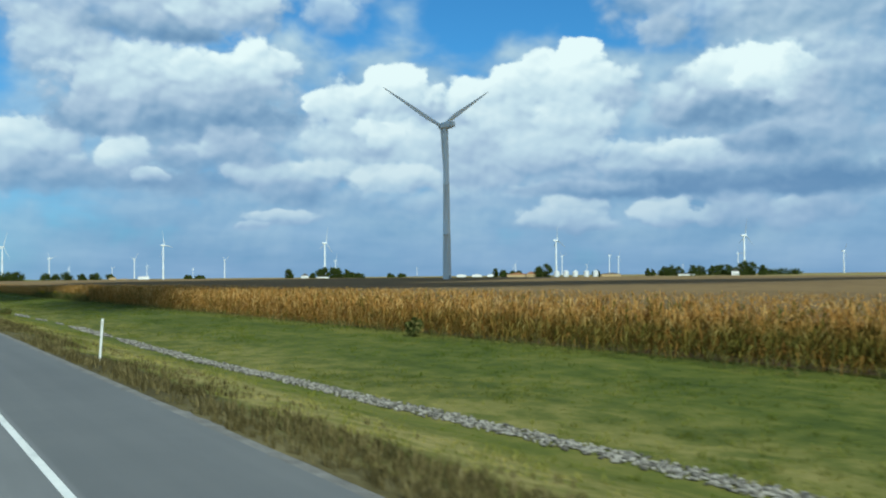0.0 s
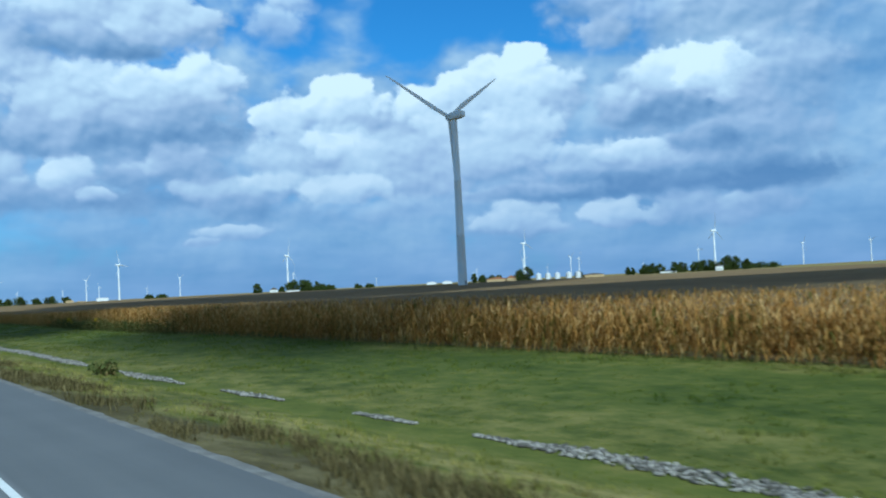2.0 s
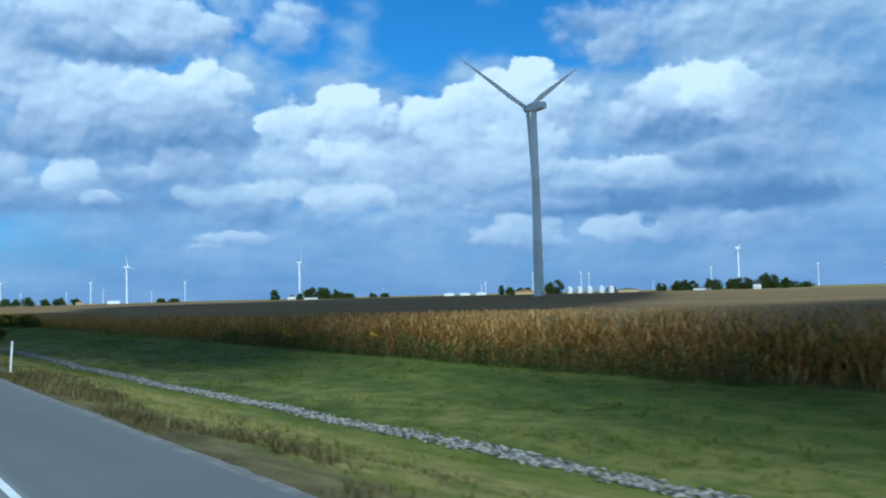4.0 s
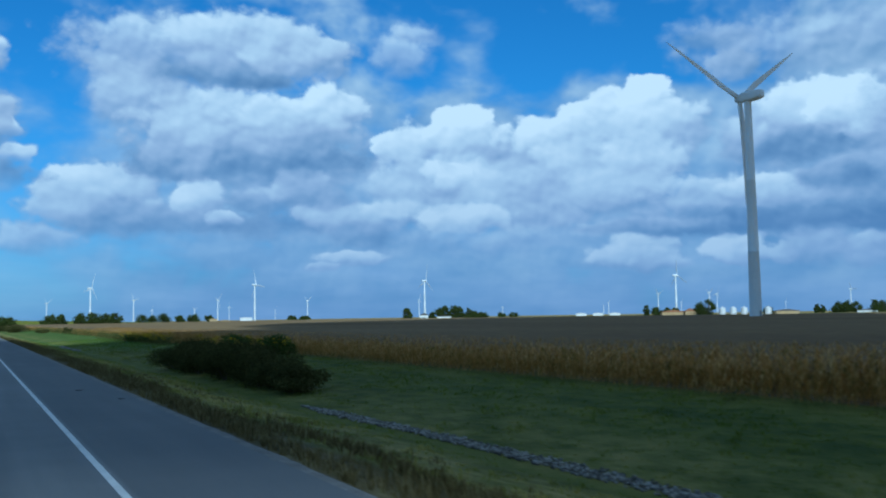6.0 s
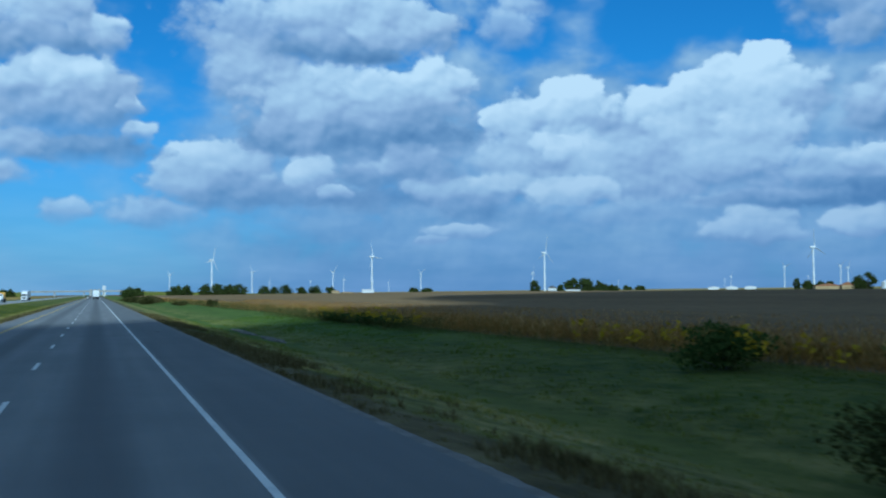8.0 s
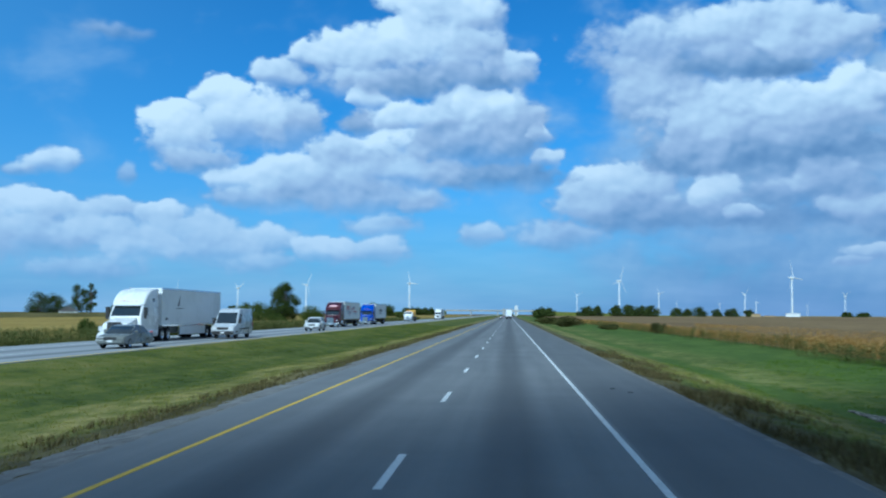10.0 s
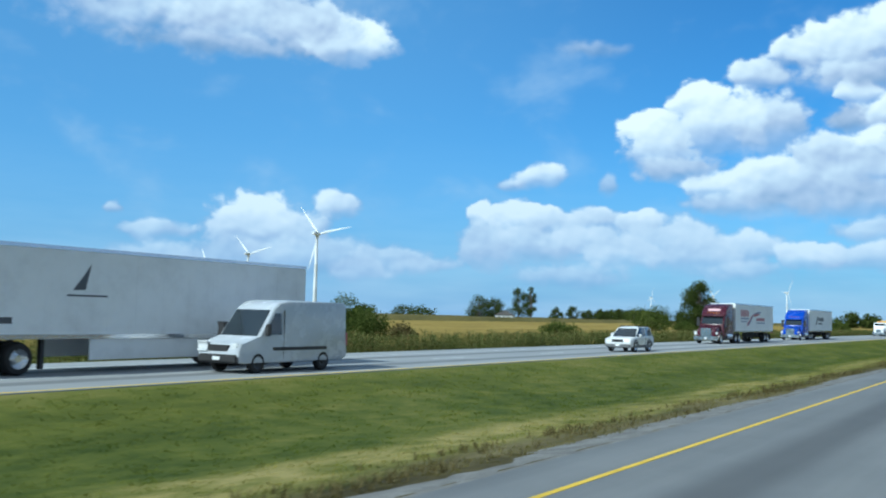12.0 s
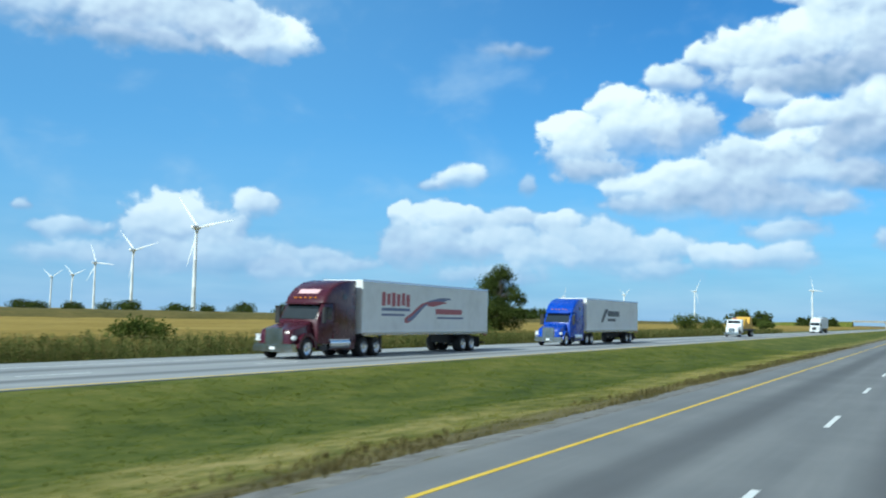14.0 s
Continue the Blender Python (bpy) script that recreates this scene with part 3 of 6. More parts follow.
# white paint, a faint blue of shade and colour cast mixed into its colour
TURBINE_WHITE = material("turbine_paint_shade_tint", [(0.68, 0.72, 0.75), (0.75, 0.78, 0.80), (0.80, 0.82, 0.83)], 0.45, 6.0, fine=1.2)


# ---- building helpers ----
def thing(name, label, category, group="", kind="", at=None):
    ob = new(name)
    ob.empty_display_size = 0.3
    if at is not None:
        ob.matrix_basis = at
    return tagged(ob, label, category, group, kind)


def mesh_of(name, bm, mat, smooth=False):
    data = bpy.data.meshes.new(name)
    bm.normal_update()
    bm.to_mesh(data)
    bm.free()
    for m in (mat if isinstance(mat, (list, tuple)) else [mat]):
        data.materials.append(m)
    if smooth:
        data.shade_smooth()
        data.set_sharp_from_angle(angle=radians(38))
    return data


def part(name, bm, mat, parent, label="", smooth=False, at=None):
    ob = new(name, mesh_of(name, bm, mat, smooth))
    ob.parent = parent
    if at is not None:
        ob.matrix_basis = at
    return tagged(ob, label)


def whole(name, bm, mat, label, category, group="", kind="", smooth=False, at=None):
    ob = new(name, mesh_of(name, bm, mat, smooth))
    if at is not None:
        ob.matrix_basis = at
    return tagged(ob, label, category, group, kind)


def box(bm, x0, x1, y0, y1, z0, z1, bevel=0.0):
    made = bmesh.ops.create_cube(bm, size=1.0)["verts"]
    for v in made:
        v.co = Vector((x0 + (v.co.x + 0.5) * (x1 - x0), y0 + (v.co.y + 0.5) * (y1 - y0), z0 + (v.co.z + 0.5) * (z1 - z0)))
    if bevel:
        edges = {e for v in made for e in v.link_edges}
        bmesh.ops.bevel(bm, geom=list(edges), offset=bevel, segments=2, affect="EDGES", clamp_overlap=True)
    return bm


def tube(bm, a, b, r0, r1, sides=12, caps=True):
    a, b = Vector(a), Vector(b)
    made = bmesh.ops.create_cone(bm, cap_ends=caps, segments=sides, radius1=r0, radius2=r1, depth=(b - a).length)["verts"]
    m = Matrix.Translation((a + b) / 2) @ (b - a).to_track_quat("Z", "Y").to_matrix().to_4x4()
    bmesh.ops.transform(bm, matrix=m, verts=made)
    return bm


def loft(bm, rings, caps=True):
    """Skins rings of points, all of one length."""
    loops = [[bm.verts.new(p) for p in ring] for ring in rings]
    for a, b in zip(loops, loops[1:]):
        for i in range(len(a)):
            j = (i + 1) % len(a)
            bm.faces.new((a[i], a[j], b[j], b[i]))
    if caps:
        bm.faces.new(loops[0][::-1])
        bm.faces.new(loops[-1])
    bmesh.ops.recalc_face_normals(bm, faces=bm.faces)
    return bm


def raw(name, verts, faces, mats, label, category, kind="", index=None, smooth=False, parent=None):
    """One mesh object from arrays: faces as rows of equal length."""
    data = bpy.data.meshes.new(name)
    verts, faces = np.asarray(verts, np.float32), np.asarray(faces, np.int32)
    data.vertices.add(len(verts))
    data.vertices.foreach_set("co", verts.ravel())
    k = faces.shape[1]
    data.loops.add(faces.size)
    data.loops.foreach_set("vertex_index", faces.ravel())
    data.polygons.add(len(faces))
    data.polygons.foreach_set("loop_start", np.arange(0, faces.size, k, dtype=np.int32))
    if index is not None:
        data.polygons.foreach_set("material_index", np.asarray(index, np.int32))
    for m in mats:
        data.materials.append(m)
    data.update(calc_edges=True)
    if smooth:
        data.shade_smooth()
    ob = new(name, data)
    if parent is not None:
        ob.parent = parent
    return tagged(ob, label, category, "", kind)


# ---- ground ----
PROFILE_X = [-4600, -2000, -900, -400, -165, -120, -70, -46, -41, -36, -33.5, -32.0, -31.7, -21.7, -21.4, -20.4, -17, -13.5, -10, -7.6, -6.6, -6.3,
             4.5, 4.75, 5.4, 6.6, 8.2, 10.0, 11.2, 12.3, 14.5, 18.0, 22.4, 26, 60, 160, 400, 900, 2000, 4600]
PROFILE_Z = [-0.5, -0.5, -0.5, -0.5, -0.5, -0.5, -0.5, -0.55, -0.75, -0.55, -0.2, -0.02, -0.12, -0.12, -0.015, -0.06, -0.5, -0.72, -0.5, -0.16, -0.015, -0.12,
             -0.12, -0.015, -0.1, -0.3, -0.6, -0.95, -1.12, -1.12, -1.0, -0.86, -0.68, -0.66, -0.8, -0.8, -0.8, -0.8, -0.8, -0.8]


def land(x):
    return float(np.interp(x, PROFILE_X, PROFILE_Z))


def swale(x, y):
    """Gentle unevenness of the verges."""
    return 0.07 * noise.noise((x * 0.3, y * 0.2, 1.7)) if (5.2 < x < 23 or -20.6 < x < -7 or -45 < x < -33) else 0.0


def make_ground():
    xs = []
    for a, b in zip(PROFILE_X, PROFILE_X[1:]):
        steps = max(1, int((b - a) / 1.2)) if -45 < a and b < 27 else 1
        xs += [a + (b - a) * i / steps for i in range(steps)]
    xs.append(PROFILE_X[-1])
    ys = [-900, -300] + [-60 + 1.6 * i for i in range(390)] + [600, 800, 1200, 1800, 2600, 3600, 4900]
    verts, faces, index = [], [], []
    for y in ys:
        for x in xs:
            verts.append((x, y, land(x) + swale(x, y)))
    w = len(xs)
    for j in range(len(ys) - 1):
        for i in range(w - 1):
            faces.append((j * w + i, j * w + i + 1, (j + 1) * w + i + 1, (j + 1) * w + i))
            x, y = (xs[i] + xs[i + 1]) / 2, ys[j]
            index.append(2 if x < -165 or x > 400 else 1 if x > 24.4 or x < -46 else 0)
    return raw("ground", verts, faces, [VERGE, SOIL, PRAIRIE], "flat prairie farmland with mown roadside verges and a shallow ditch", "ground", "structure", index)


make_ground()


def slab(name, x0, x1, y0, y1, z, mat, label, category, thick=0.3):
    return whole(name, box(bmesh.new(), x0, x1, y0, y1, z - thick, z), mat, label, category, "", "structure")


road = slab("road", -6.45, 4.64, -300, 3000, 0.0, ROAD_OWN, "worn grey concrete highway carriageway with two lanes and shoulders", "road")
slab("road_opposite", -31.85, -21.55, -300, 3000, 0.0, ROAD_OPP, "pale worn concrete highway carriageway for oncoming traffic", "road")


def line(name, x, y0, y1, mat, label, width=0.11):
    bm = bmesh.new()
    box(bm, x - width / 2, x + width / 2, y0, y1, -0.01, 0.005)
    return whole(name, bm, mat, label, "road marking", "", "structure")


line("edge_line_white", 2.03, -300, 3000, WHITE_LINE, "solid white painted edge line on the highway")
line("edge_line_yellow", -5.24, -300, 3000, YELLOW_LINE, "solid yellow painted median edge line on the highway")
line("edge_line_yellow_opposite", -21.8, -300, 3000, YELLOW_LINE, "solid yellow painted edge line on the opposite carriageway", 0.17)
line("edge_line_white_opposite", -29.5, -300, 3000, WHITE_LINE, "solid white painted edge line on the opposite carriageway")


def make_dashes(name, x, first, count, parent_label):
    holder = thing(name, parent_label, "road marking", "", "structure")
    bm = bmesh.new()
    box(bm, -0.06, 0.06, 0, 3.05, -0.01, 0.005)
    data = mesh_of("dash", bm, WHITE_LINE)
    for k in range(count):
        ob = new("dash", data)
        ob.parent, ob.location = holder, (x, first + 12.19 * k, 0)


make_dashes("lane_dashes", -1.63, 278.5 - 12.19 * 27, 110, "dashed white lane line on the highway")
make_dashes("lane_dashes_opposite", -25.7, -40, 110, "dashed white lane line on the opposite carriageway")

# gravel strips along the pavement edges
for name, x0, x1 in (("gravel_edge", 4.58, 4.95), ("gravel_edge_median", -7.8, -6.4), ("gravel_edge_opposite", -33.0, -31.8)):
    bm = bmesh.new()
    rows = []
    for y in np.arange(-40, 640, 0.45):
        row = []
        for u in (0, 0.25, 0.5, 0.75, 1):
            outer = (u == 1) == (x0 > 0) and u in (0, 1)
            x = x0 + (x1 - x0) * u + ((0.3 * noise.noise((y * 0.35, u * 3, x0)) + 0.15 * noise.noise((y * 1.7, u, x0))) if outer else 0)
            row.append(bm.verts.new((x, y, max(land(x), -0.015 if abs(x) < 4.7 or -6.6 < x < 0 or -32 < x < -30 else -9) + (0.012 if not outer else -0.02) + 0.012 * noise.noise((y * 2, u * 5, 3)))))
        rows.append(row)
    for a, b in zip(rows, rows[1:]):
        for i in range(4):
            bm.faces.new((a[i], a[i + 1], b[i + 1], b[i]))
    whole(name, bm, GRAVEL, "loose grey gravel along the pavement edge", "gravel", "", "structure")


# ---- wind turbines ----
def blade_rings(length):
    rings = []
    for k in range(13):
        u = k / 12
        chord = (1.9 + (2.7 - 1.9) * min(1, u / 0.2)) if u < 0.2 else 2.7 * (1 - (u - 0.2) / 0.8) ** 0.85 + 0.35
        thick = 1.9 * (1 - min(1, u / 0.22)) + 0.16 * chord if u < 0.22 else 0.16 * chord
        twist = radians(14 * (1 - u) ** 2)
        ring = []
        for s in range(12):
            a = 2 * math.pi * s / 12
            px, py = chord * 0.86 * (0.5 * math.cos(a) - 0.18 * min(1, u / 0.2)), thick * 0.5 * math.sin(a) * (1 if math.cos(a) > 0 else 0.75)
            ring.append((px * math.cos(twist) - py * math.sin(twist), px * math.sin(twist) + py * math.cos(twist) + 1.2 * u * u, 1.2 + u * (length - 1.2)))
        rings.append(ring)
    return rings


def wind_turbine(label, x, y, phase, hub=80.0, group=""):
    """A three-bladed turbine, its rotor turned towards +y."""
    base = land(x)
    top = thing("wind_turbine", label, "wind turbine", group, "", pose(x, y, base, 0, 0, 5))
    h = hub - base
    bm = bmesh.new()
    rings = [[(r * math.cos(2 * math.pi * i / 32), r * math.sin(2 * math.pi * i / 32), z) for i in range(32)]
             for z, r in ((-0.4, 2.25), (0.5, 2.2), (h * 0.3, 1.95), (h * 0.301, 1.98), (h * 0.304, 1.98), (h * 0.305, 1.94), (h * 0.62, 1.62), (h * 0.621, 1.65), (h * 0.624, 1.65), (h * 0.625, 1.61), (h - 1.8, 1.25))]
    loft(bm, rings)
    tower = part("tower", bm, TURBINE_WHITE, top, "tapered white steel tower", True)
    part("door", box(bmesh.new(), -0.45, 0.45, -2.32, -2.1, 1.2, 3.3, 0.05), DOOR_GREY, tower)
    bm = bmesh.new()
    rings = []
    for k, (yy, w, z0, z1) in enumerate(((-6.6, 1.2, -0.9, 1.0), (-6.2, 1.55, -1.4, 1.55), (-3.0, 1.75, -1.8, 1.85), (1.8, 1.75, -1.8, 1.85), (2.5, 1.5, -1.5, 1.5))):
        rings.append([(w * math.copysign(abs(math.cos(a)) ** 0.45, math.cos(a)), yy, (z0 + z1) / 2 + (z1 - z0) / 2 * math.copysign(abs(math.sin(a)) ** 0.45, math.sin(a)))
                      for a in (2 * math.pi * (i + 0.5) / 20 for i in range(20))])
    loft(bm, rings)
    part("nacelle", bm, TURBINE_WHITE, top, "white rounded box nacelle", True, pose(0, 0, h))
    bm = bmesh.new()
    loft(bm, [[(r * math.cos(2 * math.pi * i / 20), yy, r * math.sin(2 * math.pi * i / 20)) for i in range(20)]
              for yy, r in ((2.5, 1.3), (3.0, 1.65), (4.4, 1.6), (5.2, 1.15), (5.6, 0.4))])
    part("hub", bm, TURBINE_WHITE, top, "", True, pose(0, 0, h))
    data = None
    for k in range(3):
        if data is None:
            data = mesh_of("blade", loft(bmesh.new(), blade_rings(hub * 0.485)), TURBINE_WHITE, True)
        ob = new("blade", data)
        ob.parent = top
        ob.matrix_basis = pose(0, 3.7, h, 0, phase + 120 * k, 0)
    return top


DOOR_GREY = material("grey_steel_door", [(0.25, 0.26, 0.27), (0.33, 0.34, 0.35)], 0.5, 0.8)
master = wind_turbine("large white wind turbine standing in the cornfield", 253.0, 425.0, 56)

FAR_TURBINES = [  # x, y, rotor phase
    (254, 2510, 20), (555, 3880, 80), (580, 2290, 100), (885, 3950, 45), (890, 2050, 10), (1330, 4180, 60),
    (1900, 4250, 15), (1326, 1744, 115), (2540, 3300, 70), (2900, 3350, 25), (1545, 1392, 5), (2960, 2700, 90), (2660, 3130, 50),
    (3050, 2280, 30), (3320, 2180, 75), (-257, 2750, 95), (-560, 2900, 35), (-867, 3298, 60), (-1175, 3598, 12), (290, 4400, 66)]
for x, y, phase in FAR_TURBINES:
    ob = copy_thing(master, pose(x, y, land(x), 0, 0, -60 - math.degrees(math.atan2(x, y - 160))))
    tagged(ob, "white wind turbine far off on the plain", "wind turbine", "distant wind farm")
    for blade, k in zip([c for c in ob.children if c.name.startswith("blade")], range(3)):
        blade.matrix_basis = pose(0, 3.7, 80 - land(253), 0, phase + 120 * k, 0)
SMALL_TURBINES = [  # meant as beyond those: set nearer and scaled down to fit the camera's view
    (700, 4350, 20, 0.6), (910, 4500, 70, 0.62), (1060, 4480, 100, 0.72), (1250, 4400, 30, 0.55), (2350, 4250, 60, 0.5), (2700, 3900, 85, 0.5),
    (3000, 3700, 40, 0.62), (3250, 3300, 15, 0.55), (2400, 3450, 33, 0.6)]
for x, y, phase, scale in SMALL_TURBINES:
    ob = copy_thing(master, pose(x, y, land(x), 0, 0, 5))
    ob.matrix_basis = pose(x, y, land(x), 0, 0, -60 - math.degrees(math.atan2(x, y - 160))) @ Matrix.Scale(scale, 4)
    tagged(ob, "small white wind turbine near the horizon", "wind turbine", "distant wind farm")
    for blade, k in zip([c for c in ob.children if c.name.startswith("blade")], range(3)):
        blade.matrix_basis = pose(0, 3.7, 80 - land(253), 0, phase + 120 * k, 0)
for x, y, phase in ((-620, 1082, 80), (-946, 1326, 75), (-1290, 1580, 95), (-1830, 2010, 70), (-2030, 2120, 60)):
    ob = copy_thing(master, pose(x, y, land(x), 0, 0, 5))
    tagged(ob, "white wind turbine in a row beyond the far fields", "wind turbine", "row of turbines across the highway")
    for blade, k in zip([c for c in ob.children if c.name.startswith("blade")], range(3)):
        blade.matrix_basis = pose(0, 3.7, 80 - land(253), 0, phase + 120 * k, 0)


# ---- corn ----
def ribbon_plants(spots, build, seed):
    """Copies one small plant's ribbons (verts, quads) to many spots with turn, lean and size. Returns arrays."""
    rng = np.random.default_rng(seed)
    kinds = [build(rng) for _ in range(6)]
    vs, fs, base = [], [], 0
    choice = rng.integers(0, len(kinds), len(spots))
    for k, (v0, f0) in enumerate(kinds):
        at = spots[choice == k]
        if not len(at):
            continue
        turn = rng.uniform(0, 2 * np.pi, len(at))
        size = rng.uniform(0.82, 1.12, len(at)) * at[:, 3]
        c, s = np.cos(turn), np.sin(turn)
        lean = rng.normal(0, 0.09, (len(at), 2))
        x = v0[None, :, 0] * c[:, None] - v0[None, :, 1] * s[:, None] + lean[:, :1] * v0[None, :, 2]
        y = v0[None, :, 0] * s[:, None] + v0[None, :, 1] * c[:, None] + lean[:, 1:] * v0[None, :, 2]
        z = np.repeat(v0[None, :, 2], len(at), 0)
        p = np.stack([x, y, z], -1) * size[:, None, None] + at[:, None, :3]
        vs.append(p.reshape(-1, 3))
        fs.append((f0[None] + (np.arange(len(at)) * len(v0))[:, None, None]).reshape(-1, f0.shape[1]) + base)
        base += p.shape[0] * p.shape[1]
    return np.concatenate(vs), np.concatenate(fs)


def corn_plant(rng, leaves=15, low=0.15):
    """A dry stalk with arched hanging leaves and a tassel."""
    v, f = [], []

    def strip(points, widths, side):
        start = len(v)
        for p, w in zip(points, widths):
            v.append(np.array(p) - np.array(side) * w)
            v.append(np.array(p) + np.array(side) * w)
        for i in range(len(points) - 1):
            a = start + 2 * i
            f.append((a, a + 1, a + 3, a + 2))

    tall = 2.15
    strip([(0, 0, 0), (0.01, 0, 1.1), (0, 0.02, tall)], (0.016, 0.014, 0.008), (0.7, 0.7, 0))
    for k in range(leaves):
        z = low + (tall - low - 0.1) * (k + rng.uniform(-0.3, 0.3)) / leaves
        a = rng.uniform(0, 6.28)
        d = np.array((math.cos(a), math.sin(a), 0))
        side = np.array((-d[1], d[0], rng.uniform(-0.4, 0.4)))
        reach, rise = rng.uniform(0.2, 0.46), rng.uniform(0.08, 0.36)
        p0 = np.array((0, 0, z))
        strip([p0, p0 + d * reach * 0.5 + (0, 0, rise), p0 + d * reach + (0, 0, rise * 0.3 - 0.05), p0 + d * reach * 1.2 + (0, 0, -rng.uniform(0.1, 0.36))],
              (0.014, 0.026, 0.021, 0.005), side)
    for k in range(3):
        a = rng.uniform(0, 6.28)
        strip([(0, 0, tall), (0.07 * math.cos(a), 0.07 * math.sin(a), tall + 0.2)], (0.012, 0.006), (0.7, -0.7, 0))
    return np.array(v), np.array(f)


def corn_top(rng):
    return corn_plant(rng, 6, 1.1)


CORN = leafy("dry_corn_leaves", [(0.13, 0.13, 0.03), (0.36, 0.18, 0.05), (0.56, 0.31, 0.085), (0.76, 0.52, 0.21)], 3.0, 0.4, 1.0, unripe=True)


def corn_growth(y):
    """The corn stands lower from y 150 on, its height set to fit the camera's view."""
    return np.interp(y, (150, 215), (0.84, 0.52))


def make_corn():
    rng = np.random.default_rng(4)
    spots = []
    for r in range(6):
        n = int(390 / 0.2) if r < 4 else int(390 / 0.28)
        y = np.linspace(-25, 365, n) + rng.normal(0, 0.05, n)
        spots.append(np.stack([np.full(n, 24.2 + 0.76 * r) + rng.normal(0, 0.06, n), y, np.full(n, -0.66), corn_growth(y)], 1))
    for r in range(3):
        n = int(320 / 0.4)
        spots.append(np.stack([np.full(n, 24.2 + 0.9 * r) + rng.normal(0, 0.1, n), np.linspace(365, 685, n) + rng.normal(0, 0.1, n), np.full(n, -0.66), np.full(n, 0.52)], 1))
    near = np.concatenate(spots)
    near = near[rng.uniform(0, 1, len(near)) < 0.93]
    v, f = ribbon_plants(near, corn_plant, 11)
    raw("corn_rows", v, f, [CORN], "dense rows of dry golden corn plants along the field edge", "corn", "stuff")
    spots = []
    for r in range(6, 26):
        step = 0.3 + 0.012 * r
        n = int(430 / step)
        y = np.linspace(-25, 405 + 4.0 * r, n) + rng.normal(0, 0.1, n)
        spots.append(np.stack([np.full(n, 24.2 + 0.76 * r) + rng.normal(0, 0.1, n), y, np.full(n, -0.66), corn_growth(y) * (1.0 - 0.004 * r)], 1))
    v, f = ribbon_plants(np.concatenate(spots), corn_top, 12)
    raw("corn_field", v, f, [CORN], "dry brown corn standing deep into the field", "corn", "stuff")
    # the canopy beyond, an uneven sheet of tops
    xs, ys = np.concatenate([np.arange(26.5, 80, 1.5), np.arange(80, 420, 12)]), np.concatenate([np.arange(-60, 520, 2.0), np.arange(520, 1420, 30)])
    gx, gy = np.meshgrid(xs, ys)
    z = 2.15 * corn_growth(gy) - 0.8 + 0.09 * rng.uniform(-1, 1, gx.shape) + 0.05 * np.sin(gy * 0.05 + gx * 0.02)
    z[gx < 28] -= 0.4
    z += np.clip((gx - 160) / 240, 0, 1) * 0.3
    w = len(xs)
    i, j = np.meshgrid(np.arange(w - 1), np.arange(len(ys) - 1))
    a = (j * w + i).ravel()
    raw("corn_canopy", np.stack([gx, gy, z], -1).reshape(-1, 3), np.stack([a, a + 1, a + w + 1, a + w], 1), [CORN_FAR],
        "brown tops of ripe corn reaching across the plain", "corn", "stuff")


make_corn()


# ---- grass, weeds, stones ----
GRASS = leafy("mown_grass_blades", [(0.06, 0.09, 0.014), (0.13, 0.165, 0.026), (0.23, 0.225, 0.055), (0.36, 0.30, 0.11)], 5.0, 0.5, 0.3, True)
DRY_GRASS = leafy("dry_roadside_grass", [(0.045, 0.042, 0.018), (0.105, 0.085, 0.036), (0.18, 0.148, 0.06), (0.32, 0.27, 0.13)], 1.2, 0.3, 0.8)
WEED = leafy("roadside_weeds", [(0.05, 0.07, 0.02), (0.10, 0.125, 0.038), (0.17, 0.165, 0.055), (0.26, 0.19, 0.08)], 3.0, 0.25, 0.7)
GOLDENROD = leafy("goldenrod_flowers", [(0.42, 0.27, 0.02), (0.62, 0.44, 0.03)], 2.0, 0.2, 0.6)
LEAF_DARK = leafy("willow_leaves", [(0.036, 0.040, 0.015), (0.070, 0.072, 0.024), (0.115, 0.108, 0.038)], 2.0, 0.2, 0.7)
LEAF_MID = leafy("shrub_leaves", [(0.036, 0.058, 0.014), (0.085, 0.115, 0.028), (0.155, 0.175, 0.048)], 2.0, 0.25, 0.7)
LEAF_TREE = leafy("tree_leaves", [(0.03, 0.045, 0.014), (0.06, 0.082, 0.022), (0.10, 0.122, 0.036)], 3.0, 0.2, 0.7)
BARK = material("grey_bark", [(0.05, 0.042, 0.034), (0.10, 0.085, 0.068), (0.16, 0.14, 0.115)], 0.95, 0.8, bump=0.03, fine=0.08, stretch=(1, 1, 0.25))


def tuft(tall, wide, blades, spread):
    def build(rng):
        v, f = [], []
        for k in range(blades):
            a = rng.uniform(0, 6.28)
            d = np.array((math.cos(a), math.sin(a), 0))
            s = np.array((-d[1], d[0], 0)) * wide
            p = d * rng.uniform(0, spread)
            h = tall * rng.uniform(0.55, 1.1)
            bend = d * h * rng.uniform(0.15, 0.7)
            i = len(v)
            v += [p - s - (0, 0, 0.04), p + s - (0, 0, 0.04), p + bend * 0.4 + s * 0.7 + (0, 0, h * 0.62), p + bend * 0.4 - s * 0.7 + (0, 0, h * 0.62),
                  p + bend + (0, 0, h * 0.95)]
            f += [(i, i + 1, i + 2), (i, i + 2, i + 3), (i + 3, i + 2, i + 4)]
        return np.array(v), np.array(f)
    return build


def scatter(rng, n, x0, x1, y0, y1, size=(0.8, 1.2)):
    x, y = rng.uniform(x0, x1, n), rng.uniform(y0, y1, n)
    z = np.interp(x, PROFILE_X, PROFILE_Z) + np.array([swale(a, b) for a, b in zip(x, y)])
    return np.stack([x, y, z, rng.uniform(*size, n)], 1)


def lane_noise(p, scale, seed):
    return np.array([noise.noise((a * scale, b * scale * 0.5, seed)) for a, b in p[:, :2]])


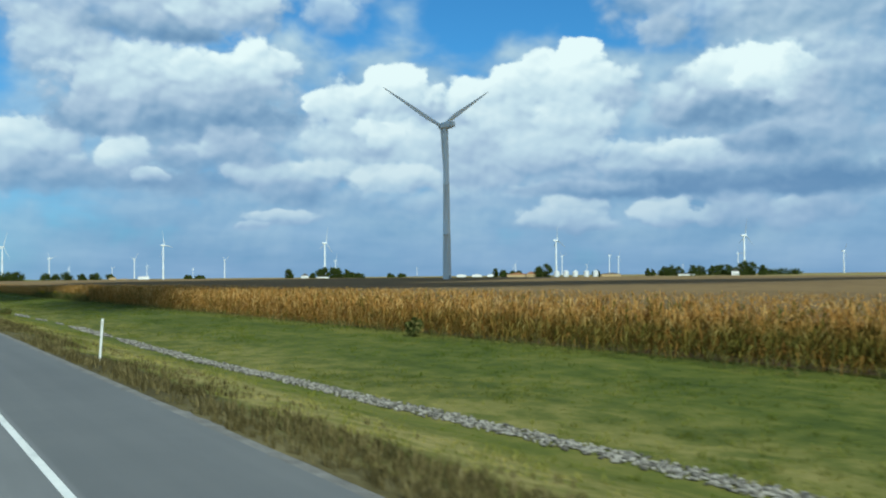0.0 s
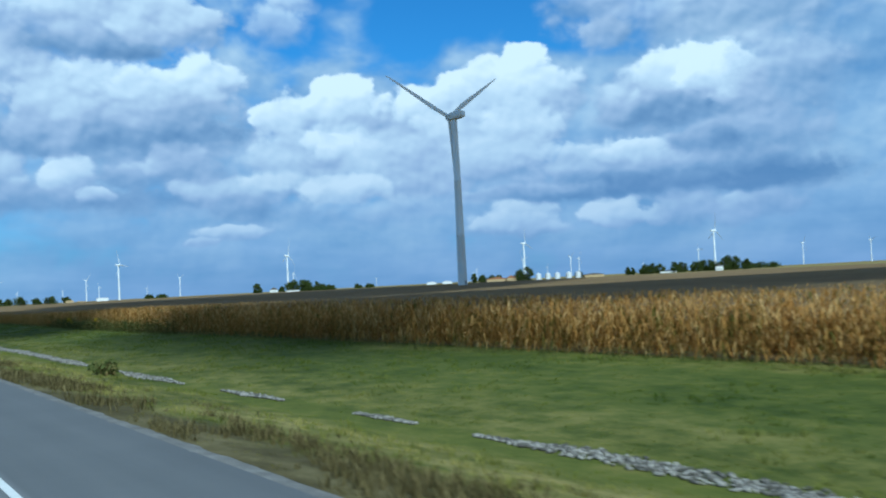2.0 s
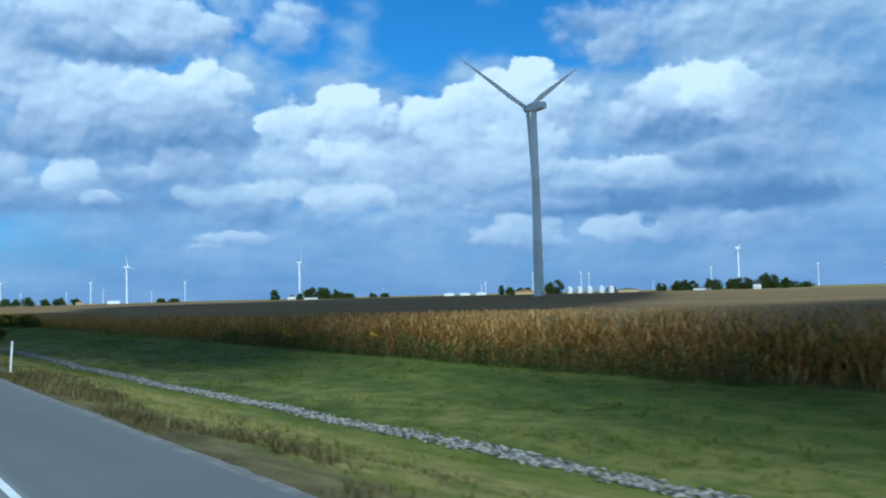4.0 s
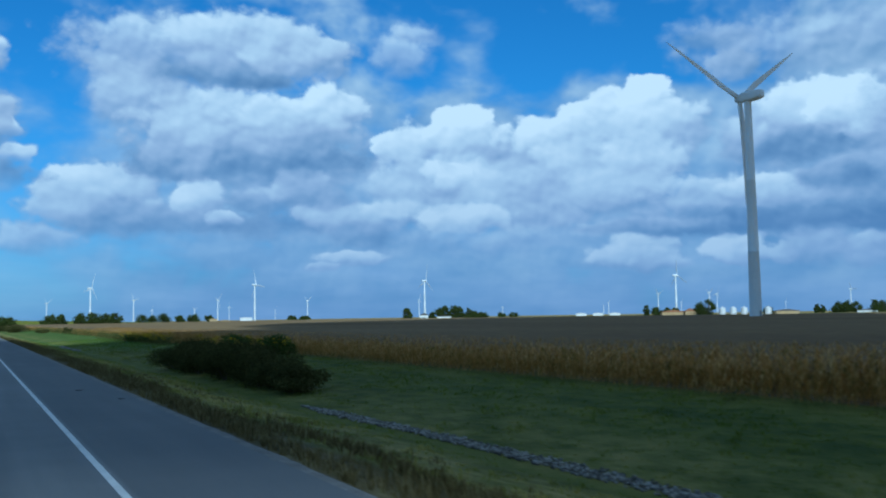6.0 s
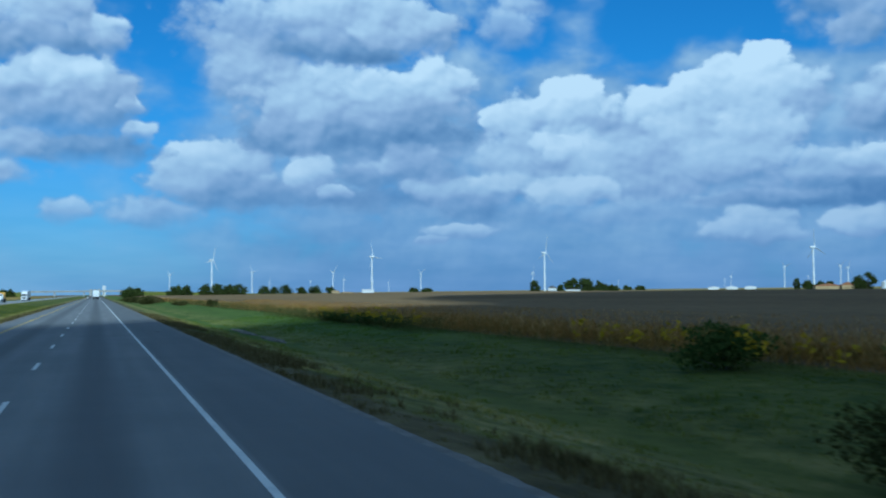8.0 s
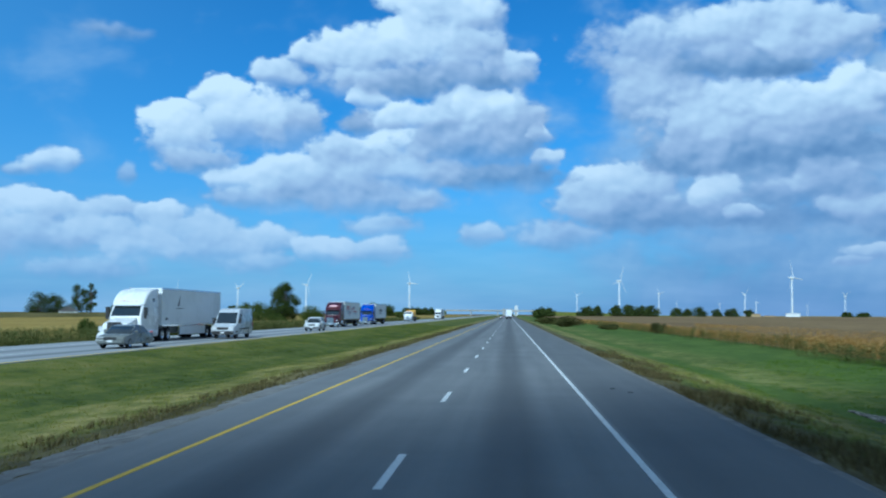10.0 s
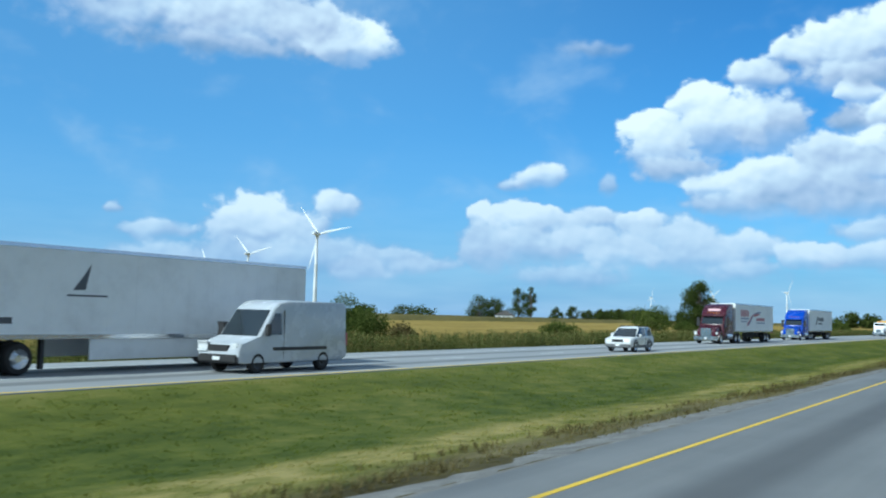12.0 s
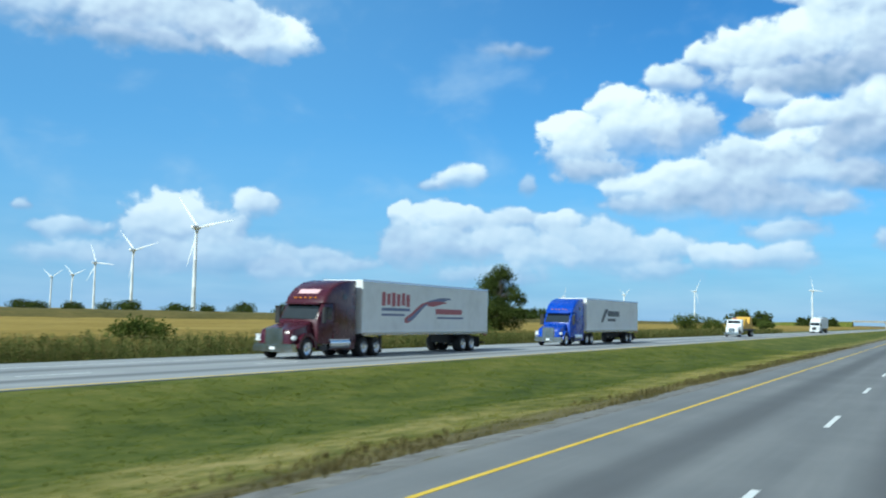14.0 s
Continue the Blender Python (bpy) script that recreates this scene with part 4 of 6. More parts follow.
def make_grass():
    rng = np.random.default_rng(21)
    right = scatter(rng, 46000, 5.0, 23.8, -12, 345, (0.6, 1.25))
    right = right[~((right[:, 0] > 11.1) & (right[:, 0] < 12.35) & (rng.uniform(0, 1, len(right)) < 0.85))]
    v, f = ribbon_plants(right, tuft(0.035, 0.014, 7, 0.22), 31)
    raw("verge_grass", v, f, [GRASS], "mown green and straw-coloured grass on the verge", "grass", "stuff")
    # clumps that the mower has left standing
    clumps = scatter(rng, 30000, 6.5, 23.8, -12, 345, (0.5, 1.35))
    clumps = clumps[lane_noise(clumps, 0.5, 9.5) + rng.uniform(-0.25, 0.25, len(clumps)) > 0.12]
    clumps = clumps[~((clumps[:, 0] > 11.2) & (clumps[:, 0] < 12.3))]
    v, f = ribbon_plants(clumps, tuft(0.13, 0.012, 8, 0.16), 34)
    raw("standing_grass", v, f, [GRASS], "uneven clumps of longer green grass on the verge", "grass", "stuff")
    left = scatter(rng, 34000, -20.9, -7.2, 285, 500, (0.6, 1.3))
    v, f = ribbon_plants(left, tuft(0.035, 0.014, 7, 0.22), 32)
    raw("median_grass", v, f, [GRASS], "mown green grass in the median", "grass", "stuff")
    edge = np.concatenate([scatter(rng, 38000, 4.95, 7.3, -12, 345, (0.2, 0.95)), scatter(rng, 9000, 6.0, 9.0, -12, 345, (0.25, 0.65)),
                           scatter(rng, 9000, -9.6, -7.4, 285, 500, (0.25, 0.75))])
    keep = lane_noise(edge, 0.7, 2.5) + rng.uniform(-0.3, 0.3, len(edge)) > 0.06
    v, f = ribbon_plants(edge[keep], tuft(0.30, 0.011, 8, 0.12), 33)
    raw("dry_grass", v, f, [DRY_GRASS], "brown dry grass tufts along the pavement edge", "grass", "stuff")


def weed_plant(rng):
    v, f = [], []
    tall = rng.uniform(0.75, 1.15)
    for k in range(22):
        z = tall * rng.uniform(0.1, 1.0)
        a = rng.uniform(0, 6.28)
        d = np.array((math.cos(a), math.sin(a), rng.uniform(-0.3, 0.5)))
        s = np.array((-d[1], d[0], 0.2)) * 0.034
        p = np.array((0, 0, z)) + d * rng.uniform(0.0, 0.16)
        q = p + d * rng.uniform(0.12, 0.3)
        i = len(v)
        v += [p, (p + q) / 2 + s, q, (p + q) / 2 - s]
        f.append((i, i + 1, i + 2, i + 3))
    i = len(v)
    v += [np.array((-0.012, 0, 0)), np.array((0.012, 0, 0)), np.array((0.01, 0.02, tall)), np.array((-0.01, 0.02, tall))]
    f.append((i, i + 1, i + 2, i + 3))
    return np.array(v), np.array(f)


def flower_head(rng):
    v, f = [], []
    for k in range(10):
        p = np.array((rng.normal(0, 0.11), rng.normal(0, 0.11), rng.uniform(0.78, 1.15)))
        a = rng.normal(0, 0.045, 3)
        b = rng.normal(0, 0.045, 3)
        i = len(v)
        v += [p - a, p + b, p + a, p - b]
        f.append((i, i + 1, i + 2, i + 3))
    return np.array(v), np.array(f)


def make_weeds():
    rng = np.random.default_rng(8)
    left = scatter(rng, 30000, -46.5, -33.3, 320, 640, (0.5, 1.3))
    left = left[lane_noise(left, 0.15, 7.7) + rng.uniform(-0.35, 0.35, len(left)) > -0.3]
    v, f = ribbon_plants(left, weed_plant, 41)
    raw("roadside_weeds", v, f, [WEED], "tall green and rusty weeds beyond the opposite shoulder", "weeds", "stuff")
    right = np.concatenate([scatter(rng, 800, 21.0, 24.0, 286, 352, (0.6, 1.2)), scatter(rng, 2600, 22.5, 23.9, -15, 286, (0.2, 0.55)), scatter(rng, 700, 21.8, 24.4, 352, 560, (0.6, 1.4)),
                            scatter(rng, 500, 22.6, 24.0, 130, 175, (0.6, 1.1))])
    v, f = ribbon_plants(right, weed_plant, 42)
    raw("field_edge_weeds", v, f, [WEED], "green weeds along the foot of the corn", "weeds", "stuff")
    gold = np.concatenate([scatter(rng, 90, 20.8, 23.6, 288, 325, (0.7, 1.3)), scatter(rng, 5, 22.3, 23.2, 150, 168, (0.9, 1.2)), scatter(rng, 40, 20, 23.4, 240, 262, (0.9, 1.3))])
    v, f = ribbon_plants(gold, flower_head, 43)
    raw("goldenrod", v, f, [GOLDENROD], "yellow goldenrod in flower at the field edge", "goldenrod", "stuff")


make_grass()
make_weeds()


def make_rocks():
    """Pale riprap along the bottom of the ditch."""
    rng = np.random.default_rng(5)
    unit = bmesh.new()
    bmesh.ops.create_icosphere(unit, subdivisions=1, radius=1.0)
    v0 = np.array([v.co[:] for v in unit.verts])
    f0 = np.array([[v.index for v in f.verts] for f in unit.faces])
    unit.free()
    spots = []
    for y0, y1 in ((-15, 56), (57.5, 73), (75.5, 78.5), (83, 88), (92, 101), (107, 203), (286, 297), (299, 313)):
        n = int((y1 - y0) * 105)
        y = rng.uniform(y0, y1, n)
        x = 11.9 + 0.2 * np.sin(y * 0.11) + rng.triangular(-0.46, 0.0, 0.46, n) * np.clip(np.minimum(y - y0, y1 - y) / 3, 0.2, 1)
        spots.append(np.stack([x, y], 1))
    p = np.concatenate(spots)
    n = len(p)
    size = rng.uniform(0.024, 0.064, (n, 1, 3)) * (1, 1, 0.75)
    lump = 1 + rng.uniform(-0.28, 0.28, (n, len(v0), 1))
    turn = rng.uniform(0, 6.28, n)
    c, s = np.cos(turn)[:, None], np.sin(turn)[:, None]
    q = v0[None] * lump * size
    x, y = q[..., 0] * c - q[..., 1] * s, q[..., 0] * s + q[..., 1] * c
    z = q[..., 2] + (np.interp(p[:, 0], PROFILE_X, PROFILE_Z) + np.array([swale(a, b) for a, b in p]))[:, None] + 0.03
    verts = np.stack([x + p[:, :1], y + p[:, 1:], z], -1).reshape(-1, 3)
    faces = (f0[None] + (np.arange(n) * len(v0))[:, None, None]).reshape(-1, 3)
    raw("riprap", verts, faces, [ROCK], "strip of pale limestone rubble along the ditch bottom", "rocks", "stuff")


make_rocks()


# ---- trees and shrubs ----
def crown_mesh(lumps, count, leaf, seed, hollow=0.55):
    """Leaf cards strewn through lumpy balls: lumps are (x, y, z, rx, ry, rz)."""
    rng = np.random.default_rng(seed)
    lumps = np.array(lumps, float)
    weight = lumps[:, 3] * lumps[:, 5]
    pick = rng.choice(len(lumps), count, p=weight / weight.sum())
    d = rng.normal(0, 1, (count, 3))
    d /= np.linalg.norm(d, axis=1)[:, None]
    ragged = 1 + 0.22 * np.sin(d[:, 0] * 7 + pick) * np.sin(d[:, 1] * 6 + pick * 2) + rng.normal(0, 0.07, count)
    r = (hollow + (1 - hollow) * rng.uniform(0, 1, count) ** 0.6) * ragged
    p = lumps[pick, :3] + d * r[:, None] * lumps[pick, 3:]
    size = leaf * rng.uniform(0.55, 1.3, count)
    a = rng.normal(0, 1, (count, 3))
    a /= np.linalg.norm(a, axis=1)[:, None]
    b = np.cross(a, rng.normal(0, 1, (count, 3)))
    b /= np.linalg.norm(b, axis=1)[:, None]
    a, b = a * size[:, None], b * size[:, None] * 0.5
    verts = np.stack([p - a, p + b, p + a, p - b], 1).reshape(-1, 3)
    faces = np.arange(count * 4).reshape(-1, 4)
    return verts, faces


def stems(bm, base, tops, radius):
    for top in tops:
        base_v, top_v = Vector(base), Vector(top)
        mid = base_v.lerp(top_v, 0.5) + Vector((0.06 * (top_v.y - base_v.y), 0.05 * (top_v.x - base_v.x), 0.04))
        tube(bm, base_v, mid, radius, radius * 0.65, 7)
        tube(bm, mid, top_v, radius * 0.65, radius * 0.2, 7)


def shrub(label, x, y, wide, deep, tall, seed, mat, leaves=2600, leaf=0.13, group="", category="shrub", name="shrub"):
    rng = random.Random(seed)
    base = land(x) - 0.05
    top = thing(name, label, category, group, "", pose(x, y, base))
    lumps = []
    for k in range(9):
        a, r = rng.uniform(0, 6.28), rng.uniform(0.1, 0.75)
        h = rng.uniform(0.3, 0.78) * tall * (1.05 - 0.35 * r)
        lumps.append((math.cos(a) * r * wide / 2, math.sin(a) * r * deep / 2, h, wide * rng.uniform(0.16, 0.27), deep * rng.uniform(0.16, 0.27), min(h * 0.95, tall * rng.uniform(0.18, 0.3))))
    lumps.append((0, 0, tall * 0.4, wide * 0.36, deep * 0.36, tall * 0.38))
    for l in lumps[:5]:
        bm = bmesh.new()
        stems(bm, (0, 0, -0.1), [(l[0] * 0.9, l[1] * 0.9, l[2])], 0.05 * tall / 3)
        part("stem", bm, BARK, top, "", True)
    v, f = crown_mesh(lumps, leaves, leaf, seed, 0.35)
    raw("foliage", v, f, [mat], "", "", "", parent=top)
    return top


def tree(label, x, y, tall, wide, seed, mat, leaves=7000, leaf=0.22, group="", bare=0.18, lumps_n=38, ragged=1.0, fat=1.0):
    rng = random.Random(seed)
    base = land(x) - 0.05
    top = thing("tree", label, "tree", group, "", pose(x, y, base))
    lumps = []
    for k in range(lumps_n):
        a = rng.uniform(0, 6.28)
        u = (k + 0.5) / lumps_n
        z = tall * (bare + 0.1 + (0.82 - bare) * u)
        out = wide / 2 * math.sin(math.pi * (0.2 + 0.7 * u)) * rng.uniform(0.1, 1.0) ** 0.6
        r = fat * wide * rng.uniform(0.07, 0.16) * (1.2 - 0.4 * u)
        lumps.append((math.cos(a) * out, math.sin(a) * out, z, r, r, r * rng.uniform(0.7, 1.0) * ragged))
    bm = bmesh.new()
    trunk = tall * 0.026
    tube(bm, (0, 0, -0.2), (0.05 * wide * rng.uniform(-1, 1), 0, tall * 0.45), trunk, trunk * 0.7, 10)
    tube(bm, (0.03 * wide * 0.5, 0, tall * 0.43), (0, 0, tall * 0.88), trunk * 0.68, trunk * 0.2, 8)
    part("trunk", bm, BARK, top, "", True)
    bm = bmesh.new()
    stems(bm, (0, 0, tall * 0.3), [l[:3] for l in lumps[:lumps_n // 2]], trunk * 0.4)
    stems(bm, (0, 0, tall * 0.55), [l[:3] for l in lumps[lumps_n // 2:]], trunk * 0.3)
    part("limb", bm, BARK, top, "", True)
    v, f = crown_mesh(lumps, leaves, leaf, seed, 0.15)
    raw("crown", v, f, [mat], "", "", "", parent=top)
    return top


for k in range(3, 15):
    y = 202.0 + 2.3 * k
    tall = (1.3, 1.8, 2.15)[k - 3] if k < 6 else (2.35 + 0.2 * math.sin(k * 2.3)) * (0.85 if k == 14 else 1.0)
    shrub("dense dark brown-green willow shrub in the ditch", 13.4 + 0.35 * math.sin(k * 2.1), y, 3.6 if k > 3 else 2.8, 4.4, tall, 60 + k, LEAF_DARK, 9000, 0.062, "willow thicket in the ditch")
# small shrubs along the ditch and field edge
for k, (x, y, w, t, m) in enumerate(((10.6, 99.0, 1.6, 0.7, WEED), (23.0, 41.5, 0.8, 1.1, WEED), (22.8, 243.0, 4.0, 2.0, LEAF_MID), (21.6, 252.0, 4.5, 1.9, LEAF_MID),
                                     (22.5, 297.0, 3.0, 1.1, LEAF_MID), (22.5, 303.5, 3.4, 1.2, LEAF_MID), (22.2, 311.0, 3.0, 1.0, LEAF_MID), (22.4, 318.0, 3.0, 1.0, LEAF_MID), (23.0, 430.0, 3.0, 1.8, LEAF_DARK))):
    shrub("low leafy shrub by the edge of the corn", x, y, w, w, t, 80 + k, m, 800 if w < 2 else 2600, 0.11, "")
for k, (x, y, w, t) in enumerate(((15.0, 527, 8, 2.7), (16.0, 538, 8, 3.0), (17, 551, 9, 2.7), (13.5, 590, 11, 2.6), (13, 620, 11, 2.4), (20, 470, 4, 1.2))):
    shrub("rusty green shrub beside the highway", x, y, w, w, t, 95 + k, LEAF_DARK if k != 1 else DRY_GRASS, 2600, 0.22, "shrubs ahead on the verge")
# across the highway
shrub("broad green roadside shrub beyond the opposite carriageway", -48.0, 397.0, 6.4, 6.0, 4.2, 120, LEAF_MID, 14000, 0.085)
shrub("small rusty shrub beside the green one", -47.0, 402.5, 3.2, 3.2, 2.2, 121, DRY_GRASS, 1600, 0.13)
shrub("small green shrub among the weeds", -47.0, 383.0, 2.0, 2.0, 2.6, 122, LEAF_MID, 1400, 0.12)
shrub("small green shrub among the weeds", -50.0, 441.0, 5.0, 5.0, 2.8, 126, LEAF_MID, 2200, 0.14)
for k, (x, y, w, t) in enumerate(((-59, 500, 9.5, 5.6), (-55, 543, 9.5, 5.4), (-57, 512, 5, 2.6), (-52, 620, 9, 5.0), (-55, 660, 8, 4.2), (-50, 720, 8, 4.6))):
    shrub("rounded green shrub beyond the opposite carriageway", x, y, w, w, t, 130 + k, LEAF_MID, 9000 if k < 3 else 3000, 0.13 if k < 3 else 0.2, "shrubs along the opposite carriageway")
tree("tall leafy tree standing alone beyond the opposite carriageway", -57.0, 520.0, 10.6, 7.2, 140, LEAF_TREE, 15000, 0.17, bare=0.02, fat=1.7)
tree("broad dark tree beside a farmhouse", -232.0, 738.0, 12.5, 11.5, 141, LEAF_TREE, 6000, 0.3, "farm trees across the highway", -0.04, 38, 1.0, 1.9)
tree("tree with a thick dark crown beside a farmhouse", -226.0, 744.0, 11.5, 9, 146, LEAF_TREE, 5000, 0.3, "farm trees across the highway", -0.04, 38, 1.0, 1.9)
tree("tall sparse tree beside a farmhouse", -224.0, 764.0, 17.5, 11, 143, LEAF_TREE, 4200, 0.3, "farm trees across the highway", 0.1, 22, 1.0, 1.7)
tree("tall sparse tree beside a farmhouse", -216.0, 762.0, 19.0, 7, 144, LEAF_TREE, 3600, 0.3, "farm trees across the highway", 0.12, 20, 1.0, 1.9)
for k in range(11):
    tree("low dark tree in a farm windbreak", -206.0 + 5.5 * k + (9 if k > 6 else 0), 770.0 + 7 * k, 7.2 + 1.2 * math.sin(k * 1.7), 7.0, 150 + k, LEAF_TREE, 2000, 0.36, "farm windbreak across the highway", -0.06, 18, 1.0, 2.0)


# ---- fields across the highway ----
def field_sheet(name, x0, x1, y0, y1, z, mat, label, category, step=3.0, rough=0.12):
    rng = np.random.default_rng(int(abs(x0) + y0))
    xs = np.concatenate([np.linspace(x0, x1, max(3, int(min(60, abs(x1 - x0) / step))))])
    ys = np.arange(y0, y1, step * 1.5)
    gx, gy = np.meshgrid(xs, ys)
    gz = z + rough * rng.uniform(-1, 1, gx.shape)
    gz[:, 0] -= 1.6
    gz[:, -1] -= 1.6
    gz[0] -= 1.6
    gz[-1] -= 1.6
    w = len(xs)
    i, j = np.meshgrid(np.arange(w - 1), np.arange(len(ys) - 1))
    a = (j * w + i).ravel()
    return raw(name, np.stack([gx, gy, gz], -1).reshape(-1, 3), np.stack([a, a + 1, a + w + 1, a + w], 1), [mat], label, category, "stuff")


field_sheet("soybean_field", -158, -46.5, 250, 1500, 0.22, SOY, "ripe golden soybean field across the highway", "soybeans", 2.6, 0.14)
field_sheet("corn_strip", -420, -160, 250, 1700, 1.55, CORN_WEST, "strip of dry brown corn behind the soybeans", "corn", 5.0, 0.2)

# ---- farms on the plain ----
WHITE_WALL = material("white_siding", [(0.62, 0.63, 0.63), (0.74, 0.75, 0.74), (0.80, 0.80, 0.79)], 0.7, 3.0, stretch=(0.4, 0.4, 3))
ROOF = material("grey_shingles", [(0.06, 0.06, 0.06), (0.11, 0.105, 0.10), (0.16, 0.15, 0.14)], 0.9, 2.0)
RED_ROOF = material("rusty_roof", [(0.16, 0.07, 0.035), (0.28, 0.13, 0.06), (0.36, 0.19, 0.10)], 0.85, 3.0)
TAN_WALL = material("tan_barn_boards", [(0.30, 0.22, 0.11), (0.42, 0.31, 0.16), (0.50, 0.38, 0.22)], 0.85, 3.0)
BIN_STEEL = material("white_bin_steel", [(0.60, 0.62, 0.63), (0.72, 0.73, 0.74), (0.78, 0.79, 0.79)], 0.4, 2.0, metal=0.2, stretch=(1, 1, 5))
WINDOW_GLASS = material("dark_window_glass", [(0.015, 0.018, 0.02), (0.03, 0.035, 0.04)], 0.08, 1.0, gloss=0.9)


def house(label, x, y, wide, deep, eave, ridge, wall, roof, turn=0.0, name="farmhouse", windows=3, group=""):
    top = thing(name, label, "house" if name == "farmhouse" else "barn", group, "", pose(x, y, land(x), 0, 0, turn))
    part("wall", box(bmesh.new(), -wide / 2, wide / 2, -deep / 2, deep / 2, -0.2, eave), wall, top)
    bm = bmesh.new()
    o = 0.35
    loft(bm, [[(-wide / 2 - o, yy, eave - 0.1), (wide / 2 + o, yy, eave - 0.1), (wide / 2 + o, yy, eave + 0.1), (0, yy, ridge), (-wide / 2 - o, yy, eave + 0.1)] for yy in (-deep / 2 - o, deep / 2 + o)])
    part("roof", bm, roof, top)
    for k in range(windows):
        u = (k + 0.5) / windows - 0.5
        pane = part("window", box(bmesh.new(), u * wide * 0.8 - 0.5, u * wide * 0.8 + 0.5, -deep / 2 - 0.06, -deep / 2 + 0.05, 1.0, 2.4), WINDOW_GLASS, top)
        part("frame", box(bmesh.new(), u * wide * 0.8 - 0.6, u * wide * 0.8 + 0.6, -deep / 2 - 0.09, -deep / 2 - 0.02, 0.88, 1.0), wall, pane)
    part("door", box(bmesh.new(), -wide / 2 - 0.05, -wide / 2 + 0.05, -0.5, 0.5, 0, 2.1), roof, top)
    return top


def grain_bin(x, y, radius, tall, first=None):
    at = pose(x, y, land(x))
    if first is not None:
        return copy_thing(first, at)
    top = thing("grain_bin", "white corrugated steel grain bin with a conical roof", "grain bin", "row of grain bins", "", at)
    bm = bmesh.new()
    rings = []
    for k in range(17):
        z = tall * k / 16
        r = radius + (0.05 if k % 2 else 0.0)
        rings.append([(r * math.cos(2 * math.pi * i / 24), r * math.sin(2 * math.pi * i / 24), z) for i in range(24)])
    loft(bm, rings)
    part("wall", bm, BIN_STEEL, top)
    bm = bmesh.new()
    tube(bm, (0, 0, tall), (0, 0, tall + radius * 0.55), radius + 0.12, 0.4, 24)
    roof = part("roof", bm, BIN_STEEL, top)
    part("hatch", tube(bmesh.new(), (0, 0, tall + radius * 0.5), (0, 0, tall + radius * 0.55 + 0.5), 0.5, 0.5, 12), BIN_STEEL, roof)
    part("door", box(bmesh.new(), -0.45, 0.45, -radius - 0.1, -radius + 0.1, 0.2, 2.0), DOOR_GREY, top)
    return top


def grove(label, group, spots, seed, leaves=1800, leaf=0.5):
    for k, (x, y, tall, wide) in enumerate(spots):
        tree(label, x, y, tall, wide, seed + k, LEAF_TREE, leaves, leaf, group, -0.08, 20, 1.0, 2.1)


def along(a, b, u, off=0.0):
    return a[0] + (b[0] - a[0]) * u + off * 0.6, a[1] + (b[1] - a[1]) * u + off


# the farm with the bins, behind the large turbine
first_bin = grain_bin(737, 968, 3.4, 6.6)
for k in range(1, 5):
    grain_bin(737 + 9.5 * k + (3 if k > 2 else 0), 968 - 6.5 * k, 3.4, 6.6, first_bin)
house("tan farm shed with a rusty roof", 712, 1020, 26, 14, 3.6, 6.2, TAN_WALL, RED_ROOF, -30, "barn", 0)
house("low tan farm shed beside the grain bins", 792, 930, 24, 12, 3.2, 5.0, TAN_WALL, ROOF, -30, "barn", 0)
house("tan farmhouse among trees", 722, 1003, 12, 9, 4.2, 7.4, TAN_WALL, RED_ROOF, -30)
grove("dark farmyard tree on the plain", "trees of the bin farm", [(736, 990, 17, 16), (730, 996, 13, 12), (706, 1040, 9, 12), (712, 1032, 8, 10), (700, 1052, 13, 6), (786, 950, 8, 9), (716, 1020, 8.5, 9)], 200, 3200, 0.65)
# the farm among a long row of trees
grove("dark farmyard tree on the plain", "trees of the long grove", [along((937, 1020), (984, 860), u, 8 * math.sin(u * 29)) + (h, w) for u, h, w in
      ((0.0, 11, 7), (0.06, 10, 6), (0.14, 13, 15), (0.22, 14, 14), (0.3, 13, 13), (0.4, 15, 14), (0.5, 13, 13), (0.58, 13, 12), (0.66, 14, 14), (0.74, 15, 15), (0.82, 16, 14), (0.88, 19, 15), (0.95, 17, 13), (1.0, 13, 12))], 220, 3000, 0.7)
house("white farmhouse among dark trees", 955, 876, 9, 8, 5.4, 8.6, WHITE_WALL, ROOF, -45)
house("long low white shed before the trees", 948, 955, 22, 8, 2.6, 3.8, WHITE_WALL, ROOF, -60, "barn", 0)
# the farmhouse below the second turbine
grove("dark farmyard tree on the plain", "trees of the middle farm", [(497, 1270, 14, 13), (553, 1290, 15, 13), (562, 1296, 17, 15), (573, 1290, 18, 15), (584, 1296, 16, 14), (594, 1290, 13, 12), (606, 1296, 9, 14), (618, 1296, 8, 14), (541, 1290, 9, 9)], 240, 2400, 0.8)
house("white farmhouse below a wind turbine", 524, 1278, 10, 9, 4.8, 8.0, WHITE_WALL, ROOF, -25)
house("low white shed below a wind turbine", 548, 1270, 18, 8, 2.8, 4.2, WHITE_WALL, ROOF, -25, "barn", 0)
# farther groves and sheds
grove("dark tree in a far grove", "far groves", [(110, 1262, 12, 14), (122, 1268, 13, 15), (134, 1266, 11, 14), (145, 1275, 12, 16), (210, 1500, 11, 15), (224, 1504, 10, 14), (240, 1510, 12, 16), (262, 1515, 9, 15), (284, 1525, 10, 18), (306, 1530, 9, 14),
      (420, 1500, 7, 14), (436, 1495, 6, 14), (880, 1700, 8, 14), (900, 1690, 7, 16), (1180, 1020, 8, 22), (1200, 1010, 8, 24), (1222, 1000, 7, 22), (78, 1250, 10, 14), (90, 1256, 11, 12), (24, 1010, 7, 10), (30, 1030, 7, 11)], 260, 1500, 0.95)
